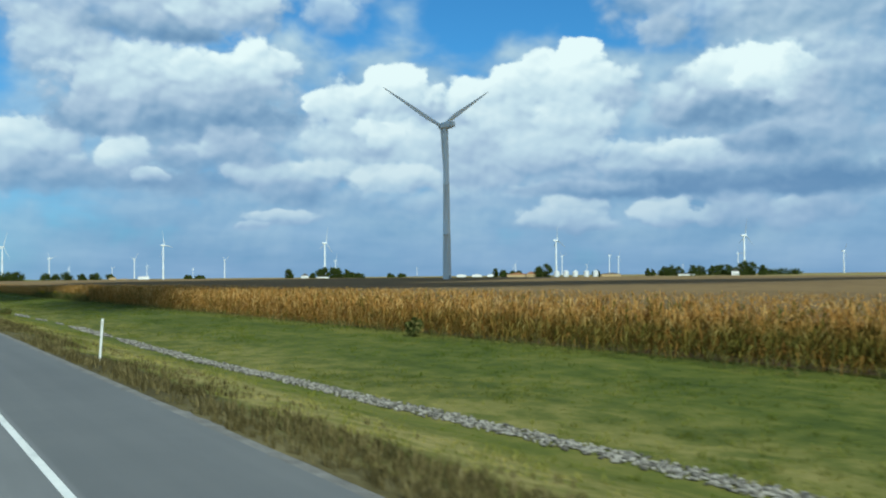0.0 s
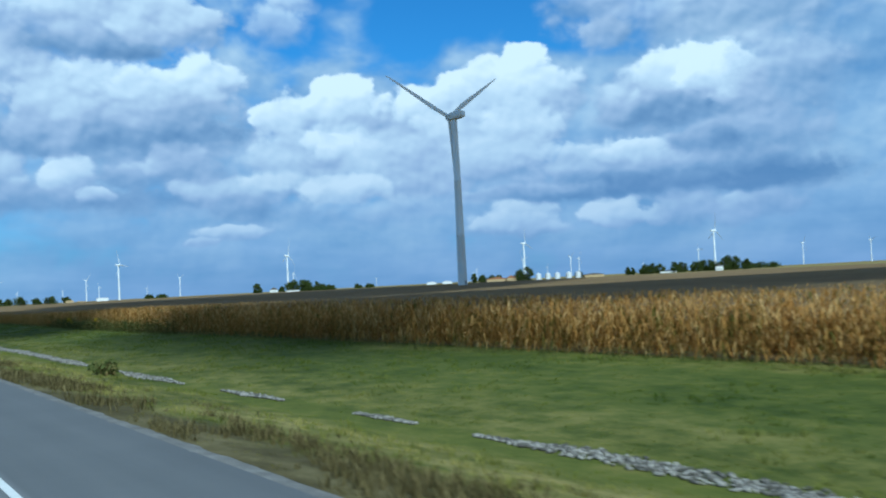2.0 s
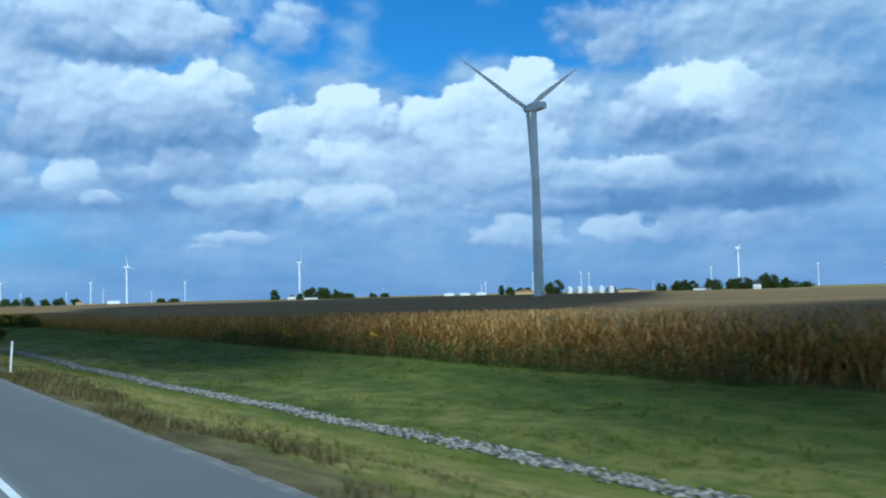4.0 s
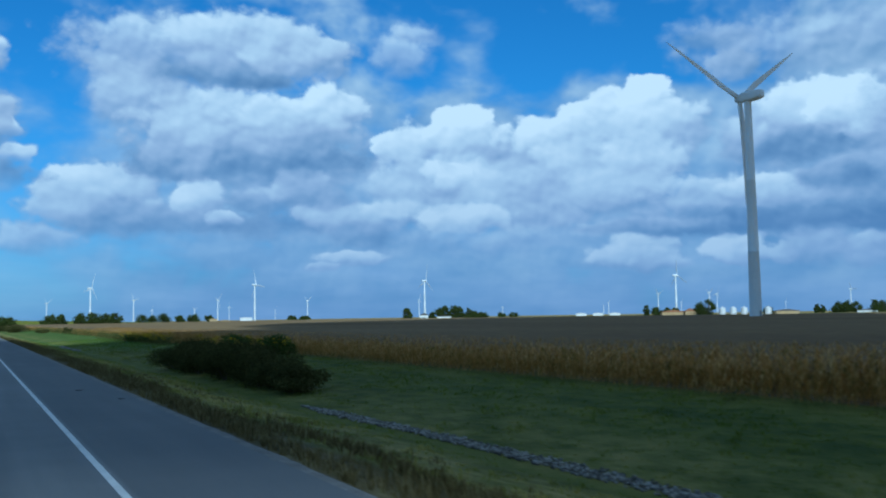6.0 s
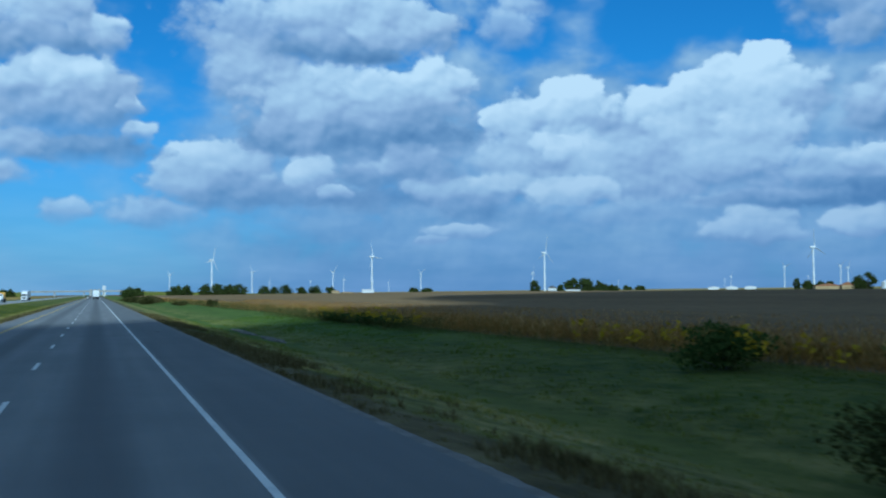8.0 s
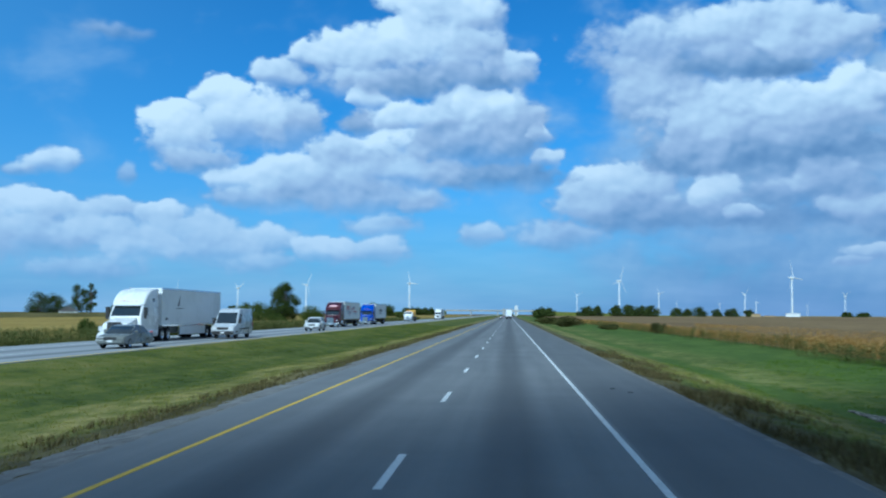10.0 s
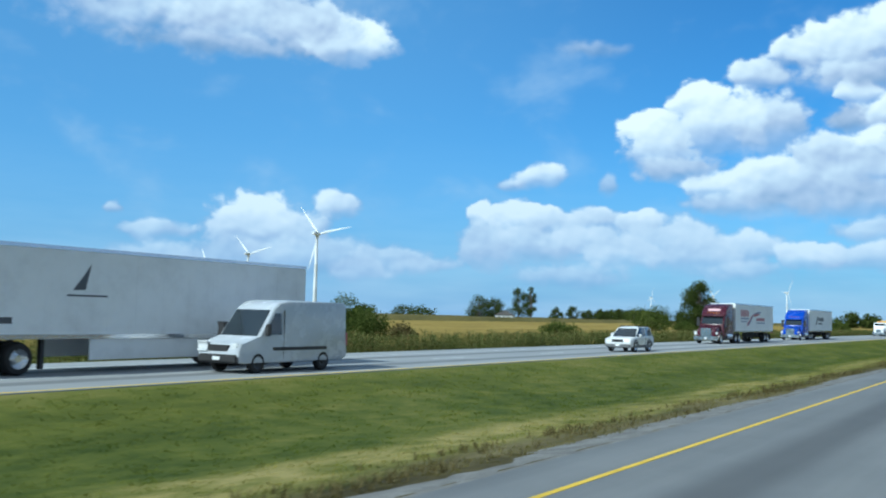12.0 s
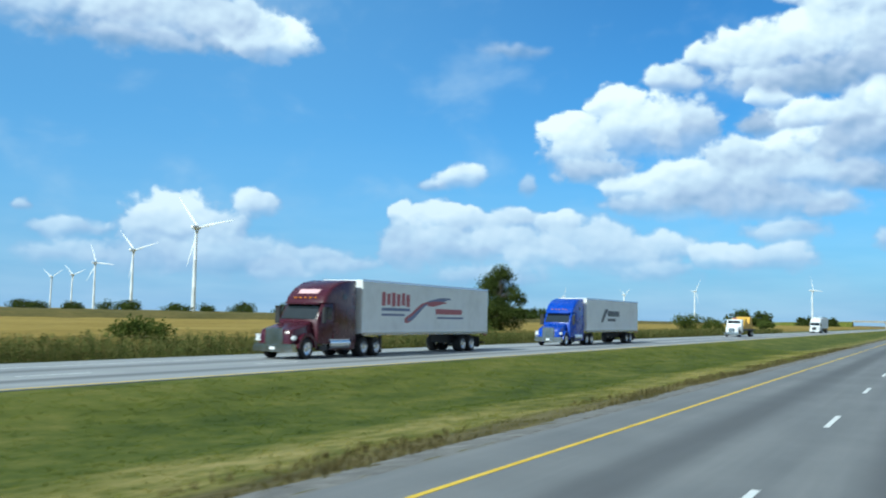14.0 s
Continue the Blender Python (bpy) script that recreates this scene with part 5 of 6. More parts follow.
house("large white shed standing alone in the fields", 339, 1452, 16, 9, 5.6, 6.0, WHITE_WALL, WHITE_WALL, -12, "barn", 0)
house("yellow machine shed in the fields", 290, 1430, 10, 6, 4.2, 5.0, TAN_WALL, TAN_WALL, -12, "barn", 0)
house("small yellow shed in the fields", 306, 1432, 12, 5, 2.4, 2.9, TAN_WALL, TAN_WALL, -12, "barn", 0)
for k, (x, y) in enumerate(((960, 1560), (985, 1545), (1010, 1530))):
    house("low white shed near the horizon", x, y, 18, 8, 3.6, 5.2, WHITE_WALL, WHITE_WALL, -35, "barn", 0, "far white sheds")
house("white farmhouse across the soybeans", -211, 726, 8, 8, 3.0, 5.4, WHITE_WALL, ROOF, 20)
grove("dark tree in a far line across the highway", "far tree line across the highway", [(-470 - 26 * k, 1050 + 14 * math.sin(k * 2.4), 8 + 2 * math.sin(k), 20) for k in range(16)] + [(-330 + 9 * k, 1120, 10, 14) for k in range(7)]
      + [(-120 + 7 * k, 1400, 9, 12) for k in range(5)] + [(-180, 820, 7, 10), (-90, 900, 9, 12), (-80, 906, 8, 12)], 300, 1200, 0.85)

# ---- delineator posts ----
POST_WHITE = material("white_plastic_post", [(0.66, 0.67, 0.66), (0.78, 0.79, 0.78)], 0.5, 0.4)
REFLECTOR = material("amber_reflector", [(0.5, 0.5, 0.48), (0.7, 0.7, 0.66)], 0.25, 0.1)


def delineator(x, y, tall):
    base = land(x)
    top = thing("delineator_post", "slim white roadside delineator post with a reflector", "road post", "delineator posts along the shoulder", "", pose(x, y, base, 2, 3, 4))
    bm = bmesh.new()
    loft(bm, [[(-0.036, 0.012, z), (-0.022, -0.012, z), (0.022, -0.012, z), (0.036, 0.012, z), (0.015, 0.006, z), (-0.015, 0.006, z)] for z in (-0.15, tall - 0.03, tall)])
    part("post", bm, POST_WHITE, top)
    part("reflector", box(bmesh.new(), -0.03, 0.03, -0.022, -0.013, tall - 0.2, tall - 0.07, 0.004), REFLECTOR, top, "grey rectangular reflector")


delineator(5.9, 29.45, 1.3)
delineator(5.9, 148.85, 1.15)

# ---- scraps on the shoulder ----
RUBBER = material("black_rubber", [(0.012, 0.012, 0.012), (0.03, 0.03, 0.03)], 0.8, 0.2)
PAPER = material("white_litter", [(0.5, 0.5, 0.48), (0.7, 0.7, 0.68)], 0.8, 0.2)
for k, (x, y, r, flat, mat, label) in enumerate(((3.49, 280.4, 0.08, 0.16, RUBBER, "torn black tyre scrap lying on the shoulder"), (3.11, 307.2, 0.09, 0.14, RUBBER, "torn black tyre scrap lying on the shoulder"),
        (3.46, 306.0, 0.09, 0.12, RUBBER, "torn black tyre scrap lying on the shoulder"), (3.47, 200.6, 0.09, 0.14, RUBBER, "torn black tyre scrap lying on the shoulder"),
        (4.17, 196.1, 0.08, 0.14, RUBBER, "torn black tyre scrap lying on the shoulder"), (4.3, 163.5, 0.09, 0.14, RUBBER, "torn black tyre scrap lying on the shoulder"),
        (6.1, 276.3, 0.07, 0.5, PAPER, "crumpled white litter in the verge grass"), (6.6, 161.4, 0.11, 0.4, PAPER, "crumpled white litter in the verge grass"))):
    rng = random.Random(k)
    bm = bmesh.new()
    bmesh.ops.create_icosphere(bm, subdivisions=2, radius=r)
    for v in bm.verts:
        v.co = Vector((v.co.x * 1.4, v.co.y * (0.6 + 0.3 * rng.random()), v.co.z * flat * (0.6 + 0.8 * rng.random())))
    whole("tyre_scrap" if mat is RUBBER else "litter", bm, mat, label, "tyre scrap" if mat is RUBBER else "litter", "", at=pose(x, y, max(0.0, land(x) + 0.16) + r * flat * 0.4 if x < 4.6 else land(x) + 0.1, 0, 0, 50 * k))

# ---- the overpass and tower ahead ----
CONCRETE = material("bridge_concrete", [(0.28, 0.28, 0.27), (0.40, 0.395, 0.38), (0.48, 0.475, 0.46)], 0.9, 4.0)
bridge = thing("overpass", "pale concrete road bridge crossing the highway far ahead", "bridge", at=pose(0, 1500, 0))
part("deck", box(bmesh.new(), -80, 40, -5, 5, 5.2, 6.5, 0.1), CONCRETE, bridge)
part("railing", box(bmesh.new(), -80, 40, -5.2, -4.9, 6.5, 7.3), CONCRETE, bridge)
for x in (-48, -14, 9):
    part("pier", box(bmesh.new(), x - 0.7, x + 0.7, -4, 4, -0.6, 5.2, 0.1), CONCRETE, bridge)
part("embankment", loft(bmesh.new(), [[(40, -14, -1), (40, 14, -1), (40, 6, 6), (40, -6, 6)], [(260, -3, -1), (260, 3, -1), (260, 2, -0.6), (260, -2, -0.6)]]), VERGE, bridge)
part("embankment", loft(bmesh.new(), [[(-80, -14, -1), (-80, 14, -1), (-80, 6, 6), (-80, -6, 6)], [(-300, -3, -1), (-300, 3, -1), (-300, 2, -0.6), (-300, -2, -0.6)]]), VERGE, bridge)
elevator = thing("grain_elevator", "tall pale grain elevator near the horizon", "grain elevator", at=pose(14, 2100, land(14)))
part("tower", box(bmesh.new(), -3, 3, -3, 3, -0.5, 19, 0.2), BIN_STEEL, elevator)
for k in range(3):
    part("silo", tube(bmesh.new(), (-9 - 7 * k, 0, -0.5), (-9 - 7 * k, 0, 13), 2.6, 2.6, 16), CONCRETE, elevator)


# ---- vehicles on the opposite carriageway ----
def paint(name, colour, rough=0.25):
    r, g, b = colour
    return material(name, [(r * 0.86, g * 0.86, b * 0.86), colour, (min(1, r * 1.06), min(1, g * 1.06), min(1, b * 1.06))], rough, 2.5, fine=0.7, gloss=0.6)


TRUCK_WHITE, TRAILER_WHITE = paint("white_truck_paint", (0.80, 0.81, 0.81)), paint("white_trailer_skin", (0.79, 0.81, 0.82), 0.4)
TRUCK_RED, TRUCK_BLUE, VAN_SILVER = paint("maroon_truck_paint", (0.06, 0.008, 0.018)), paint("bright_blue_truck_paint", (0.006, 0.055, 0.42)), paint("pale_silver_van_paint", (0.50, 0.53, 0.57))
CAR_GREY, SUV_WHITE, SUV_GREY = paint("grey_green_car_paint", (0.17, 0.18, 0.17)), paint("white_car_paint", (0.76, 0.77, 0.77)), paint("grey_plastic_cladding", (0.13, 0.135, 0.14), 0.6)
AD_PINK = paint("pale_pink_board", (0.75, 0.48, 0.5), 0.5)
DUMP_YELLOW = paint("yellow_load", (0.62, 0.36, 0.03), 0.6)
CHROME = material("chrome", [(0.62, 0.63, 0.64), (0.75, 0.76, 0.77)], 0.15, 0.5, metal=1.0)
DARK_STEEL = material("dark_chassis_steel", [(0.018, 0.018, 0.02), (0.035, 0.035, 0.037)], 0.6, 0.6)
TYRE = material("tyre_rubber", [(0.014, 0.014, 0.014), (0.028, 0.028, 0.028)], 0.85, 0.3)
GLASS = material("tinted_vehicle_glass", [(0.012, 0.018, 0.024), (0.025, 0.034, 0.042)], 0.05, 1.0, gloss=1.0)
LAMP = material("clear_headlamp", [(0.55, 0.57, 0.58), (0.8, 0.81, 0.82)], 0.1, 0.2, gloss=0.9)
AMBER = material("amber_marker_lamp", [(0.65, 0.22, 0.01), (0.8, 0.33, 0.02)], 0.2, 0.2)
RED_INK, BLUE_INK, GREY_INK = paint("red_livery", (0.40, 0.10, 0.12), 0.4), paint("blue_livery", (0.16, 0.19, 0.33), 0.4), paint("dark_grey_livery", (0.07, 0.075, 0.09), 0.4)


def solid(profile, half, inset=0.08, narrow=0.0, above=1.0):
    """A side profile (y, z) drawn out across x, with rounded flanks; narrow: how much it leans in for each metre above a height."""
    bm = bmesh.new()
    cy, cz = sum(p[0] for p in profile) / len(profile), sum(p[1] for p in profile) / len(profile)
    rings = []
    for x, shrink in ((-half, inset), (-half + inset * 0.35, inset * 0.3), (-half + inset, 0), (half - inset, 0), (half - inset * 0.35, inset * 0.3), (half, inset)):
        ring = []
        for y, z in profile:
            d = Vector((y - cy, z - cz))
            k = max(0.0, 1 - shrink / max(d.length, 0.01))
            zz = cz + d.y * k
            ring.append((x * (1 - narrow * max(0, zz - above)), cy + d.x * k, zz))
        rings.append(ring)
    return loft(bm, rings)


def bar(x0, x1, y0, y1, z0, z1, bevel=0.02):
    return box(bmesh.new(), x0, x1, y0, y1, z0, z1, bevel)


def wheel_mesh(radius, width):
    """Tyre and rim in one mesh of two materials, its axle along x."""
    bm = bmesh.new()
    prof = ((-0.5, 0.62), (-0.5, 0.9), (-0.38, 1.0), (0.38, 1.0), (0.5, 0.9), (0.5, 0.62))
    loft(bm, [[(u * width, radius * r * math.cos(2 * math.pi * i / 24), radius * r * math.sin(2 * math.pi * i / 24)) for i in range(24)] for u, r in prof], False)
    return bm


def rim_mesh(radius, width):
    """A wheel disc, dished on both sides, in one piece."""
    prof = ((-0.5, 0.63), (-0.42, 0.58), (-0.3, 0.3), (-0.46, 0.2), (-0.46, 0.02), (0.46, 0.02), (0.46, 0.2), (0.3, 0.3), (0.42, 0.58), (0.5, 0.63))
    return loft(bmesh.new(), [[(u * width, radius * r * math.cos(2 * math.pi * i / 20), radius * r * math.sin(2 * math.pi * i / 20)) for i in range(20)] for u, r in prof], False)


def wheels(top, places, radius, width, rim):
    tyre = rim_data = None
    for x, y in places:
        if tyre is None:
            tyre = mesh_of("wheel", wheel_mesh(radius, width), TYRE, True)
            rim_data = mesh_of("rim", rim_mesh(radius, width), rim, True)
        w = new("wheel", tyre)
        w.parent, w.location = top, (x, y, radius)
        r = new("rim", rim_data)
        r.parent = w


def semi_truck(label, x, y, paint_mat, trailer_mat, skirt=False, chrome_grille=True, logo="", trailer_long=16.0, group="trucks on the opposite carriageway"):
    """A conventional tractor with a sleeper and a box trailer; it faces -y, its bumper at y."""
    top = thing("semi_truck", label, "truck", group, "", pose(x, y, 0.0))
    hood = part("hood", solid([(0.12, 0.72), (0.08, 1.2), (0.22, 1.42), (1.2, 1.68), (2.0, 1.86), (2.05, 0.75)], 0.98, 0.16, 0.12, 1.0), paint_mat, top, "", True)
    for s in (-1, 1):
        bm = bmesh.new()
        arc = [(1.18 + 0.78 * math.cos(a), 0.52 + 0.74 * math.sin(a)) for a in (math.pi * k / 10 for k in range(11))]
        inner = [(1.18 + 0.6 * math.cos(a), 0.52 + 0.57 * math.sin(a)) for a in (math.pi * k / 10 for k in range(10, -1, -1))]
        loft(bm, [[(s * xx, a, b) for a, b in arc + inner] for xx in (0.72, 1.2)])
        part("fender", bm, paint_mat, top, "", True)
        part("headlight", bar(s * 0.72, s * 1.12, 0.16, 0.42, 0.92, 1.14, 0.05), LAMP, top, "clear swept headlight")
        part("mirror", bar(s * 1.32, s * 1.5, 2.12, 2.3, 1.75, 2.55, 0.04), DARK_STEEL, top)
        part("side_window", bar(s * 1.13, s * 1.215, 2.5, 3.2, 1.95, 2.58, 0.03), GLASS, top, "dark side window")
        part("fuel_tank", tube(bmesh.new(), (s * 0.98, 3.0, 0.72), (s * 0.98, 4.8, 0.72), 0.33, 0.33, 16), CHROME if chrome_grille else paint_mat, top, "", True)
        part("step", bar(s * 0.9, s * 1.2, 2.2, 2.9, 0.4, 0.62), DARK_STEEL, top)
        part("sleeper_window", bar(s * 1.15, s * 1.232, 4.1, 4.55, 2.95, 3.3, 0.04), GLASS, top)
    part("bumper", bar(-1.2, 1.2, -0.08, 0.28, 0.34, 0.74, 0.07), CHROME if chrome_grille else paint_mat, top)
    part("number_plate", bar(-0.16, 0.16, -0.1, -0.07, 0.46, 0.6, 0.0), TRAILER_WHITE, top)
    grille = part("grille", bar(-0.52, 0.52, -0.02, 0.2, 0.7, 1.5, 0.06), CHROME if chrome_grille else DARK_STEEL, hood, "upright grille")
    part("cab", solid([(1.95, 0.7), (1.95, 1.9), (2.5, 2.72), (2.6, 2.8), (3.5, 2.8), (3.5, 0.7)], 1.2, 0.1, 0.03, 1.8), paint_mat, top, "", True)
    bm = bmesh.new()
    loft(bm, [[(-1.06, 1.93, 1.96), (1.06, 1.93, 1.96), (1.06, 1.99, 1.92), (-1.06, 1.99, 1.92)], [(-0.98, 2.42, 2.66), (0.98, 2.42, 2.66), (0.98, 2.5, 2.64), (-0.98, 2.5, 2.64)]])
    part("windshield", bm, GLASS, top, "dark raked windshield")
    part("visor", bar(-1.0, 1.0, 2.2, 2.52, 2.68, 2.78, 0.02), paint_mat, top)
    part("sleeper", solid([(3.3, 0.7), (3.3, 2.75), (2.45, 2.78), (2.62, 3.1), (3.1, 3.52), (3.8, 3.84), (4.6, 3.98), (5.5, 4.0), (5.5, 0.7)], 1.22, 0.14, 0.03, 3.0), paint_mat, top, "tall sleeper box with a rounded roof fairing", True)
    if logo == "swoosh":
        bm = bmesh.new()
        loft(bm, [[(-0.62, yy, zz), (0.62, yy, zz), (0.62, yy + 0.05, zz - 0.03), (-0.62, yy + 0.05, zz - 0.03)] for yy, zz in ((2.72, 3.24), (3.0, 3.47))])
        part("lettering", bm, AD_PINK, top, "pale pink board on the roof fairing")
    for k in range(5):
        part("marker_lamp", bar(-0.66 + 0.3 * k, -0.54 + 0.3 * k, 2.52, 2.66, 3.0, 3.06, 0.0), AMBER, top)
    part("side_skirt", bar(1.1, 1.2, 3.1, 5.4, 0.42, 1.0, 0.03), paint_mat, top)
    part("chassis", bar(-0.45, 0.45, 0.9, 8.1, 0.72, 1.02), DARK_STEEL, top)
    part("fifth_wheel", bar(-0.5, 0.5, 6.2, 7.4, 1.02, 1.18), DARK_STEEL, top)
    wheels(top, [(-1.02, 1.18), (1.02, 1.18)], 0.51, 0.3, CHROME)
    wheels(top, [(s * 0.95, yy) for s in (-1, 1) for yy in (6.25, 7.55)], 0.51, 0.56, CHROME)
    # trailer
    a, b = 5.9, 5.9 + trailer_long
    trailer = part("trailer", bar(-1.29, 1.29, a, b, 1.2, 4.08, 0.03), trailer_mat, top, "white box trailer")
    for s in (-1, 1):
        part("bottom_rail", bar(s * 1.27, s * 1.32, a + 0.03, b - 0.03, 1.12, 1.27, 0.01), CHROME, trailer)
        part("top_rail", bar(s * 1.26, s * 1.315, a + 0.03, b - 0.03, 3.98, 4.11, 0.01), CHROME, trailer)
        if skirt:
            part("skirt", bar(s * 1.2, s * 1.25, a + 4.2, b - 4.3, 0.42, 1.13, 0.01), trailer_mat, trailer, "pale side skirt")
        part("landing_leg", bar(s * 0.75, s * 0.9, a + 2.6, a + 2.75, 0.15, 1.2, 0.0), DARK_STEEL, trailer)
        part("mudflap", bar(s * 0.68, s * 1.26, b - 1.2, b - 1.17, 0.25, 0.95, 0.0), DARK_STEEL, trailer)
        part("tail_light", bar(s * 1.0, s * 1.2, b - 0.02, b + 0.02, 1.0, 1.12, 0.0), RED_INK, trailer)
    part("rear_door", bar(-1.2, 1.2, b - 0.02, b + 0.03, 1.25, 4.0, 0.01), trailer_mat, trailer)
    part("bogie", bar(-0.6, 0.6, b - 4.6, b - 1.2, 0.55, 1.2), DARK_STEEL, trailer)
    part("underride_bar", bar(-1.1, 1.1, b - 0.12, b, 0.45, 0.6), DARK_STEEL, trailer)
    for k in range(13):
        part("seam", bar(1.286, 1.2945, a + 1.2 * (k + 1), a + 1.2 * (k + 1) + 0.015, 1.3, 3.97, 0.0), trailer_mat, trailer)
    wheels(trailer, [(s * 0.95, yy) for s in (-1, 1) for yy in (b - 3.6, b - 2.3)], 0.51, 0.56, CHROME)
    if logo == "swoosh":
        for i, (u0, z0, u1, z1, t, m) in enumerate(((4.6, 1.95, 7.4, 3.0, 0.2, RED_INK), (4.9, 1.98, 7.6, 2.98, 0.12, BLUE_INK), (7.4, 3.0, 10.4, 3.3, 0.16, BLUE_INK), (7.3, 2.92, 9.8, 3.05, 0.13, RED_INK))):
            bm = bmesh.new()
            pts = []
            for k in range(9):
                u = k / 8
                pts.append((a + u0 + (u1 - u0) * u, z0 + (z1 - z0) * (u * u * (3 - 2 * u)), t * (0.35 + math.sin(math.pi * min(1, u + 0.15)) * 0.8)))
            loft(bm, [[(1.292, yy, zz - w), (1.297 + 0.001 * i, yy, zz - w), (1.297 + 0.001 * i, yy, zz + w), (1.292, yy, zz + w)] for yy, zz, w in pts])
            part("logo", bm, m, trailer, "red and blue swoosh")
        for k in range(6):
            part("logo", bar(1.292, 1.297, a + 2.0 + 0.55 * k, a + 2.4 + 0.55 * k, 2.75 + 0.05 * math.sin(k * 2), 3.5 - 0.08 * (k % 2), 0.0), RED_INK, trailer)
        for u0, u1, zz, hh, m in ((2.0, 5.2, 2.55, 0.08, BLUE_INK), (2.0, 4.6, 2.25, 0.06, BLUE_INK), (8.4, 12.0, 2.5, 0.16, RED_INK), (8.6, 12.2, 2.12, 0.06, BLUE_INK)):
            part("lettering", bar(1.292, 1.296, a + u0, a + u1, zz - hh, zz + hh, 0.0), m, trailer)
    elif logo == "mark":
        bm = bmesh.new()
        loft(bm, [[(xx, a + 4.0, 2.0), (xx, a + 4.6, 2.0), (xx, a + 6.2, 3.2), (xx, a + 5.2, 3.2)] for xx in (1.292, 1.297)])
        part("logo", bm, GREY_INK, trailer, "dark slanted mark")
        part("lettering", bar(1.292, 1.296, a + 6.0, a + 9.6, 2.55, 3.05, 0.0), GREY_INK, trailer)
        part("lettering", bar(1.292, 1.296, a + 6.0, a + 8.4, 2.1, 2.35, 0.0), GREY_INK, trailer)
    elif logo == "small":
        bm = bmesh.new()
        loft(bm, [[(xx, a + 3.4, 2.7), (xx, a + 3.9, 2.72), (xx, a + 4.1, 3.6), (xx, a + 3.75, 3.1)] for xx in (1.292, 1.297)])
        part("logo", bm, GREY_INK, trailer, "small grey sail mark")
        part("lettering", bar(1.292, 1.296, a + 3.2, a + 4.8, 2.5, 2.56, 0.0), GREY_INK, trailer)
        part("lettering", bar(1.292, 1.296, a + 0.8, a + 1.3, 1.6, 1.8, 0.0), GREY_INK, trailer)
    return top


def car(name, label, x, y, mat, body, glass, roof, half, wheel_y, radius, cladding=None, rack=False, turned=False, category="car"):
    """A car from three side profiles (lower body, glass band, roof); it faces -y, its nose at y."""
    top = thing(name, label, category, "", "", pose(x, y, 0.0, 0, 0, 180 if turned else 0))
    part("body", solid(body, half, 0.14, 0.06, 0.6), mat, top, "", True)
    part("window_band", solid(glass, half - 0.09, 0.05, 0.2, 0.95), GLASS, top, "dark tinted windows", True)
    part("roof", solid(roof, half - 0.2, 0.06, 0.1, 1.3), mat, top, "", True)
    nose, tail = min(p[0] for p in body), max(p[0] for p in body)
    beam, nose_z = half - 0.36, sorted(p[1] for p in body if p[0] < 0.2)[-1] - 0.06
    g0, g1 = min(p[0] for p in glass), max(p[0] for p in glass)
    r0, r1 = min(p[0] for p in roof), max(p[0] for p in roof)
    belt, top_z = min(p[1] for p in glass), min(p[1] for p in roof) + 0.02
    for s in (-1, 1):
        for yb, yt in ((g0 + 0.1, r0 + 0.12), ((g0 + g1) / 2 + 0.15, (r0 + r1) / 2 + 0.15), (g1 - 0.1, r1 - 0.1)):
            bm = bmesh.new()
            lo, hi = half - 0.08, (half - 0.09) * (1 - 0.2 * (top_z - 0.95)) + 0.012
            loft(bm, [[(s * (lo - 0.06), yb - 0.05, belt), (s * lo, yb - 0.05, belt), (s * lo, yb + 0.05, belt), (s * (lo - 0.06), yb + 0.05, belt)],
                      [(s * (hi - 0.06), yt - 0.05, top_z), (s * hi, yt - 0.05, top_z), (s * hi, yt + 0.05, top_z), (s * (hi - 0.06), yt + 0.05, top_z)]])
            part("pillar", bm, mat, top)
        part("headlight", bar(s * (beam - 0.1), s * (half - 0.08), nose + 0.05, nose + 0.3, nose_z - 0.17, nose_z - 0.02, 0.05), LAMP, top, "clear headlight")
        part("tail_light", bar(s * (half - 0.24), s * (half - 0.05), tail - 0.16, tail - 0.01, 0.75, 1.02, 0.03), RED_INK, top, "red tail light")
        part("door_mirror", bar(s * (half - 0.04), s * (half + 0.16), g0 + 0.55, g0 + 0.7, belt + 0.06, belt + 0.22, 0.04), mat, top)
        part("door_seam", bar(s * (half - 0.02), s * (half + 0.004), (g0 + g1) / 2, (g0 + g1) / 2 + 0.015, 0.35, 0.95, 0.0), DARK_STEEL, top)
    part("grille", bar(-0.42, 0.42, nose - 0.02, nose + 0.12, nose_z - 0.2, nose_z + 0.0, 0.03), DARK_STEEL, top, "dark grille")
    part("number_plate", bar(-0.16, 0.16, nose - 0.04, nose + 0.02, 0.4, 0.52, 0.0), TRAILER_WHITE, top)
    part("bumper", bar(-half + 0.05, half - 0.05, nose - 0.03, nose + 0.2, 0.3, 0.56, 0.06), cladding or mat, top)
    if cladding:
        for s in (-1, 1):
            part("sill", bar(s * (half - 0.06), s * (half + 0.025), wheel_y[0] - 0.2, wheel_y[1] + 0.2, 0.28, 0.5, 0.03), cladding, top, "dark plastic cladding")
            for yy in wheel_y:
                bm = bmesh.new()
                arc = [(yy + (radius + 0.14) * math.cos(a), radius + (radius + 0.12) * math.sin(a)) for a in (math.pi * k / 10 for k in range(11))]
                inner = [(yy + (radius + 0.03) * math.cos(a), radius + (radius + 0.03) * math.sin(a)) for a in (math.pi * k / 10 for k in range(10, -1, -1))]
                loft(bm, [[(s * xx, a, b) for a, b in arc + inner] for xx in (half - 0.12, half + 0.03)])
                part("wheel_arch", bm, cladding, top)
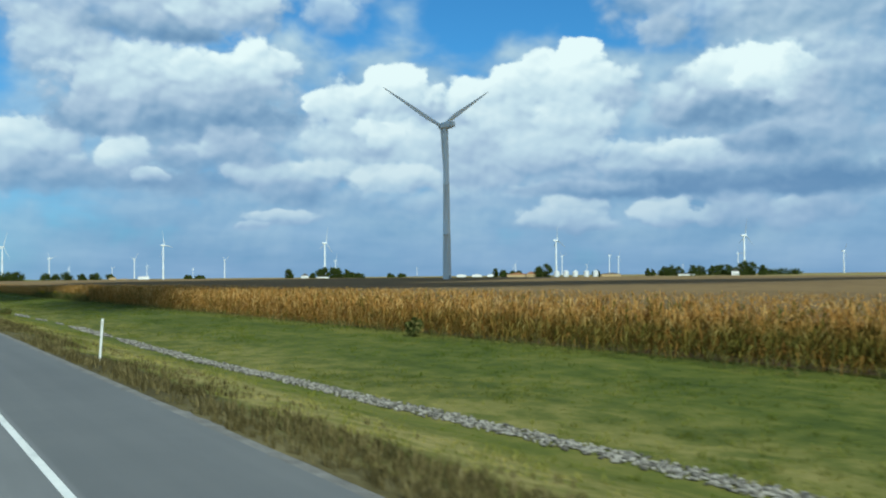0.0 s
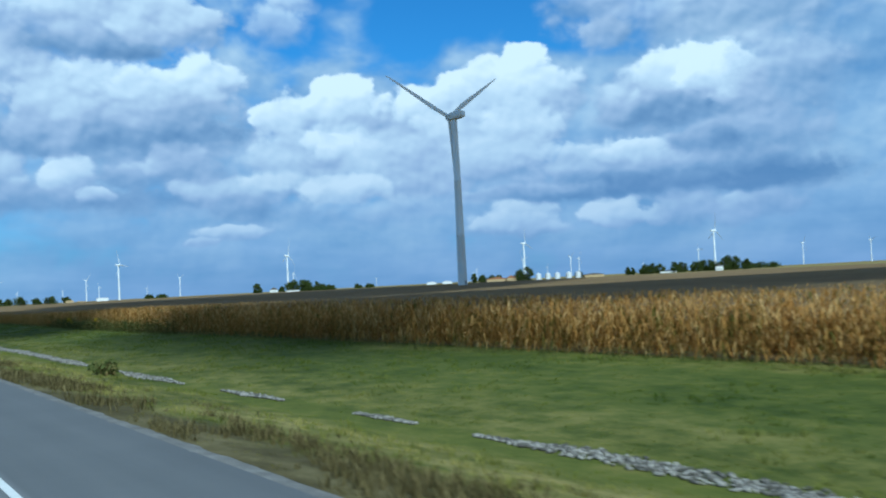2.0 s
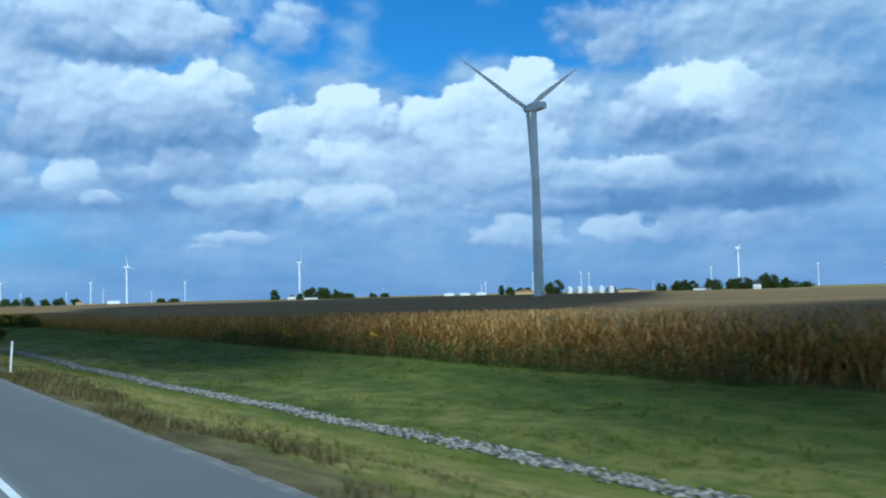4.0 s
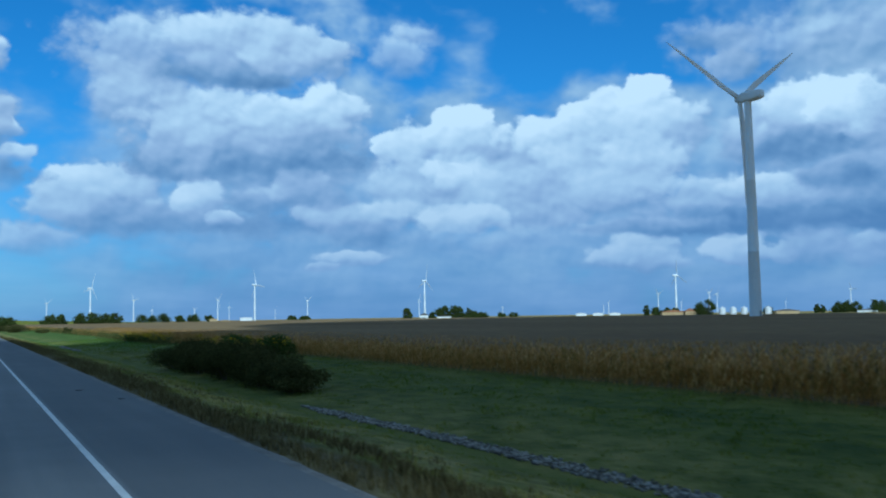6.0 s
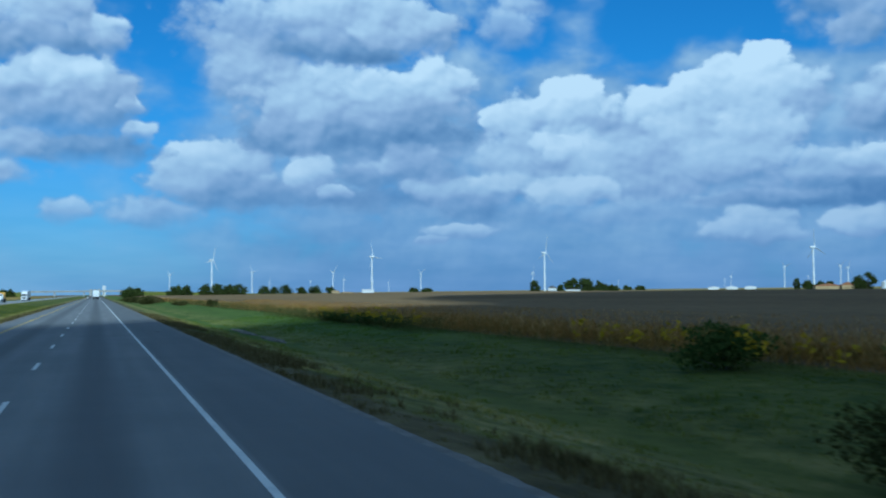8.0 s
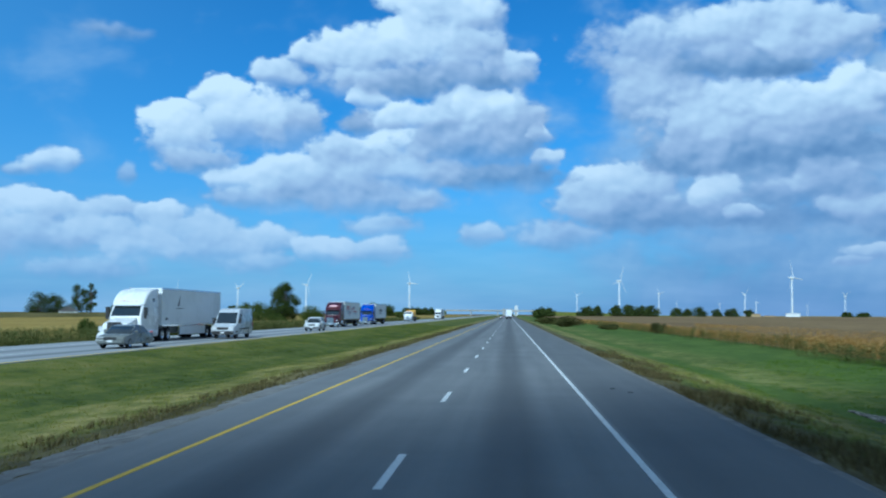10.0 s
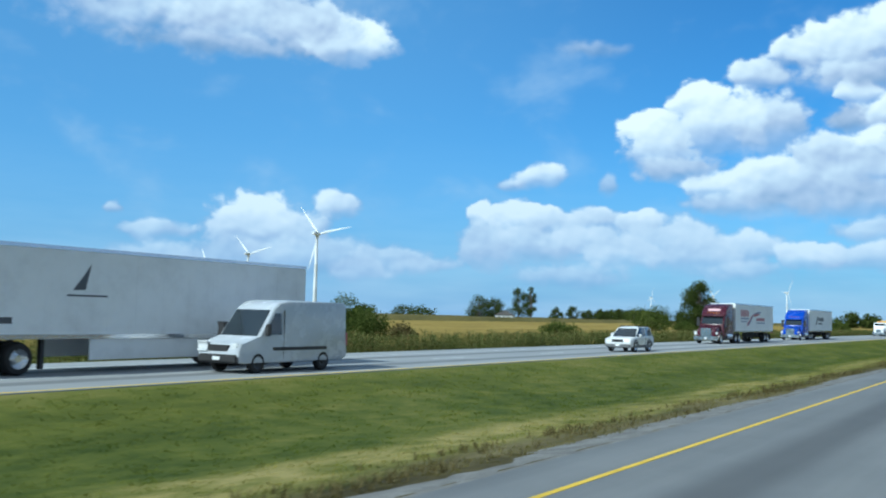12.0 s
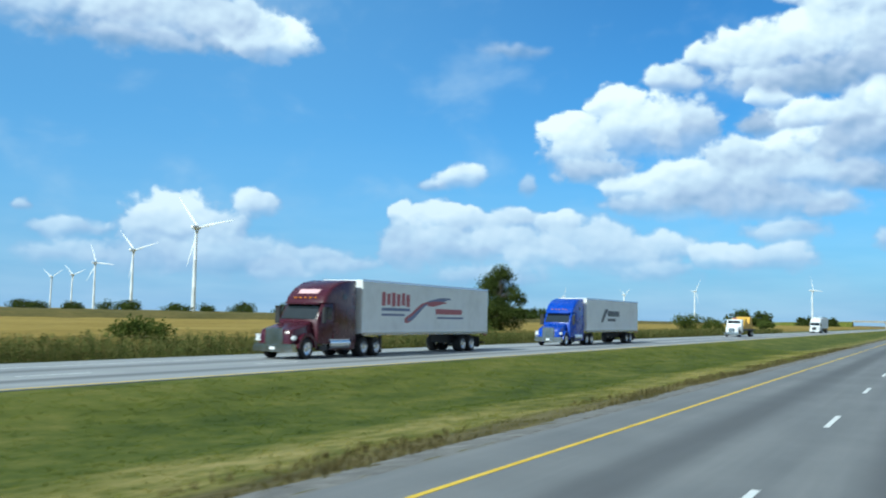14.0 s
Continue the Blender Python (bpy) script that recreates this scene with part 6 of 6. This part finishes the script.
    if rack:
        for s in (-1, 1):
            part("roof_rail", bar(s * (half - 0.32), s * (half - 0.27), r0 + 0.3, r1 - 0.2, top_z + 0.1, top_z + 0.16, 0.01), DARK_STEEL, top)
    wheels(top, [(s * (half - 0.11), yy) for s in (-1, 1) for yy in wheel_y], radius, 0.23, CHROME)
    return top


semi_truck("white long-nosed semi truck with a white skirted box trailer", -27.9, 344.8, TRUCK_WHITE, TRAILER_WHITE, True, False, "small", 15.0)
semi_truck("maroon semi truck with chrome grille and white lettered trailer", -27.9, 427.3, TRUCK_RED, TRAILER_WHITE, False, True, "swoosh")
semi_truck("bright blue semi truck with a white box trailer", -27.9, 464.0, TRUCK_BLUE, TRAILER_WHITE, False, True, "mark")
semi_truck("white semi truck far off on the opposite carriageway", -27.9, 655.0, TRUCK_WHITE, TRAILER_WHITE, False, False)

car("suv", "white station-wagon SUV with grey plastic cladding", -24.1, 394.9, SUV_WHITE,
    [(0.06, 0.42), (-0.02, 0.6), (0.0, 0.78), (0.12, 0.9), (0.6, 0.98), (1.25, 1.04), (4.35, 1.1), (4.5, 0.95), (4.55, 0.6), (4.48, 0.42), (4.2, 0.33), (0.3, 0.33)],
    [(1.0, 0.98), (1.82, 1.56), (2.15, 1.64), (4.05, 1.64), (4.45, 1.06)], [(1.76, 1.56), (2.05, 1.66), (3.0, 1.71), (4.05, 1.67), (4.22, 1.57)], 0.93, (0.9, 3.55), 0.36, SUV_GREY, True)
car("sedan", "grey-green sedan car with tinted windows", -24.0, 335.0, CAR_GREY,
    [(0.0, 0.35), (-0.02, 0.62), (0.15, 0.76), (1.35, 0.92), (3.9, 0.96), (4.7, 0.93), (4.85, 0.75), (4.85, 0.38), (4.5, 0.24), (0.3, 0.24)],
    [(1.1, 0.88), (1.95, 1.34), (2.3, 1.39), (3.3, 1.37), (4.25, 0.93)], [(1.9, 1.33), (2.3, 1.42), (2.9, 1.43), (3.35, 1.36)], 0.9, (0.9, 3.7), 0.32)
car("sedan", "dark car far ahead on the highway", -3.5, 742.0, CAR_GREY,
    [(0.0, 0.35), (-0.02, 0.62), (0.15, 0.76), (1.35, 0.92), (3.9, 0.96), (4.7, 0.93), (4.85, 0.75), (4.85, 0.38), (4.5, 0.24), (0.3, 0.24)],
    [(1.1, 0.88), (1.95, 1.34), (2.3, 1.39), (3.3, 1.37), (4.25, 0.93)], [(1.9, 1.33), (2.3, 1.42), (2.9, 1.43), (3.35, 1.36)], 0.9, (0.9, 3.7), 0.32, None, False, True)


def panel_van(label, x, y, mat):
    top = thing("van", label, "van", "", "", pose(x, y, 0.0))
    part("body", solid([(0.0, 0.42), (-0.03, 0.8), (0.1, 1.02), (1.0, 1.3), (1.75, 2.28), (2.1, 2.5), (2.6, 2.58), (5.85, 2.56), (5.95, 2.4), (5.98, 0.5), (5.7, 0.36), (0.3, 0.34)], 0.98, 0.1, 0.06, 1.3), mat, top, "", True)
    bm = bmesh.new()
    loft(bm, [[(-0.86, 0.96, 1.3), (0.86, 0.96, 1.3), (0.86, 1.04, 1.27), (-0.86, 1.04, 1.27)], [(-0.8, 1.66, 2.22), (0.8, 1.66, 2.22), (0.8, 1.74, 2.2), (-0.8, 1.74, 2.2)]])
    part("windshield", bm, GLASS, top, "dark raked windshield")
    for s in (-1, 1):
        bm = bmesh.new()
        hi = 0.915
        loft(bm, [[(s * xx, 1.25, 1.34), (s * xx, 2.15, 1.34), (s * (xx - 0.045), 2.12, 2.1), (s * (xx - 0.045), 1.8, 2.1)] for xx in (0.93, 0.982)])
        part("side_window", bm, GLASS, top, "dark cab window")
        part("headlight", bar(s * 0.55, s * 0.9, -0.02, 0.3, 0.8, 1.05, 0.05), LAMP, top, "clear headlight")
        part("door_mirror", bar(s * 1.0, s * 1.22, 1.2, 1.36, 1.3, 1.72, 0.04), DARK_STEEL, top)
        part("side_rail", bar(s * 0.96, s * 0.995, 1.7, 4.7, 0.78, 0.9, 0.01), DARK_STEEL, top)
        part("door_seam", bar(s * 0.955, s * 0.985, 2.25, 2.27, 0.5, 2.2, 0.0), DARK_STEEL, top)
        part("tail_light", bar(s * 0.84, s * 0.97, 5.9, 6.0, 0.9, 1.4, 0.02), RED_INK, top)
    part("grille", bar(-0.5, 0.5, -0.05, 0.1, 0.74, 0.98, 0.03), DARK_STEEL, top)
    part("bumper", bar(-0.94, 0.94, -0.08, 0.15, 0.36, 0.66, 0.06), DARK_STEEL, top)
    part("number_plate", bar(-0.16, 0.16, -0.1, -0.06, 0.46, 0.58, 0.0), TRAILER_WHITE, top)
    wheels(top, [(s * 0.86, yy) for s in (-1, 1) for yy in (0.95, 4.5)], 0.36, 0.24, DARK_STEEL)


panel_van("pale silver high-roofed panel van", -24.1, 358.2, VAN_SILVER)


def flatbed_truck(label, x, y):
    """A white day-cab truck with a yellow machine on its bed."""
    top = thing("flatbed_truck", label, "truck", "trucks on the opposite carriageway", "", pose(x, y, 0.0))
    part("hood", solid([(0.1, 0.7), (0.08, 1.3), (0.3, 1.5), (1.9, 1.8), (1.95, 0.75)], 0.95, 0.15), TRUCK_WHITE, top, "", True)
    part("cab", solid([(1.85, 0.7), (1.85, 1.85), (2.3, 2.7), (3.5, 2.75), (3.5, 0.7)], 1.15, 0.1), TRUCK_WHITE, top, "", True)
    part("windshield", bar(-0.95, 0.95, 1.98, 2.12, 1.95, 2.55, 0.02), GLASS, top)
    part("bumper", bar(-1.15, 1.15, -0.05, 0.25, 0.35, 0.75, 0.05), CHROME, top)
    part("grille", bar(-0.45, 0.45, 0.02, 0.15, 0.8, 1.35, 0.04), CHROME, top)
    part("bed", bar(-1.25, 1.25, 3.8, 13.5, 1.0, 1.25, 0.03), DARK_STEEL, top)
    part("load", solid([(4.5, 1.25), (4.8, 2.4), (6.5, 3.0), (7.2, 2.2), (9.5, 2.1), (9.8, 3.2), (11.5, 3.2), (12.6, 1.25)], 1.1, 0.12), DUMP_YELLOW, top, "yellow machine chained to the bed")
    part("beacon", bar(-0.3, 0.3, 2.8, 3.1, 2.75, 2.95, 0.03), RED_INK, top)
    wheels(top, [(s * 1.0, 1.15) for s in (-1, 1)], 0.5, 0.3, CHROME)
    wheels(top, [(s * 0.95, yy) for s in (-1, 1) for yy in (10.5, 11.8)], 0.5, 0.55, CHROME)


flatbed_truck("white flatbed truck carrying a yellow machine", -27.9, 543.0)


def trailer_rear(label, x, y):
    """A box trailer seen from behind on our own carriageway, with its tractor before it."""
    ob = semi_truck(label, x, y, TRUCK_WHITE, TRAILER_WHITE, False, False, "", 16.0, "")
    ob.matrix_basis = pose(x, y, 0, 0, 0, 180)


trailer_rear("white semi truck driving far ahead on the highway", 0.1, 712.0)
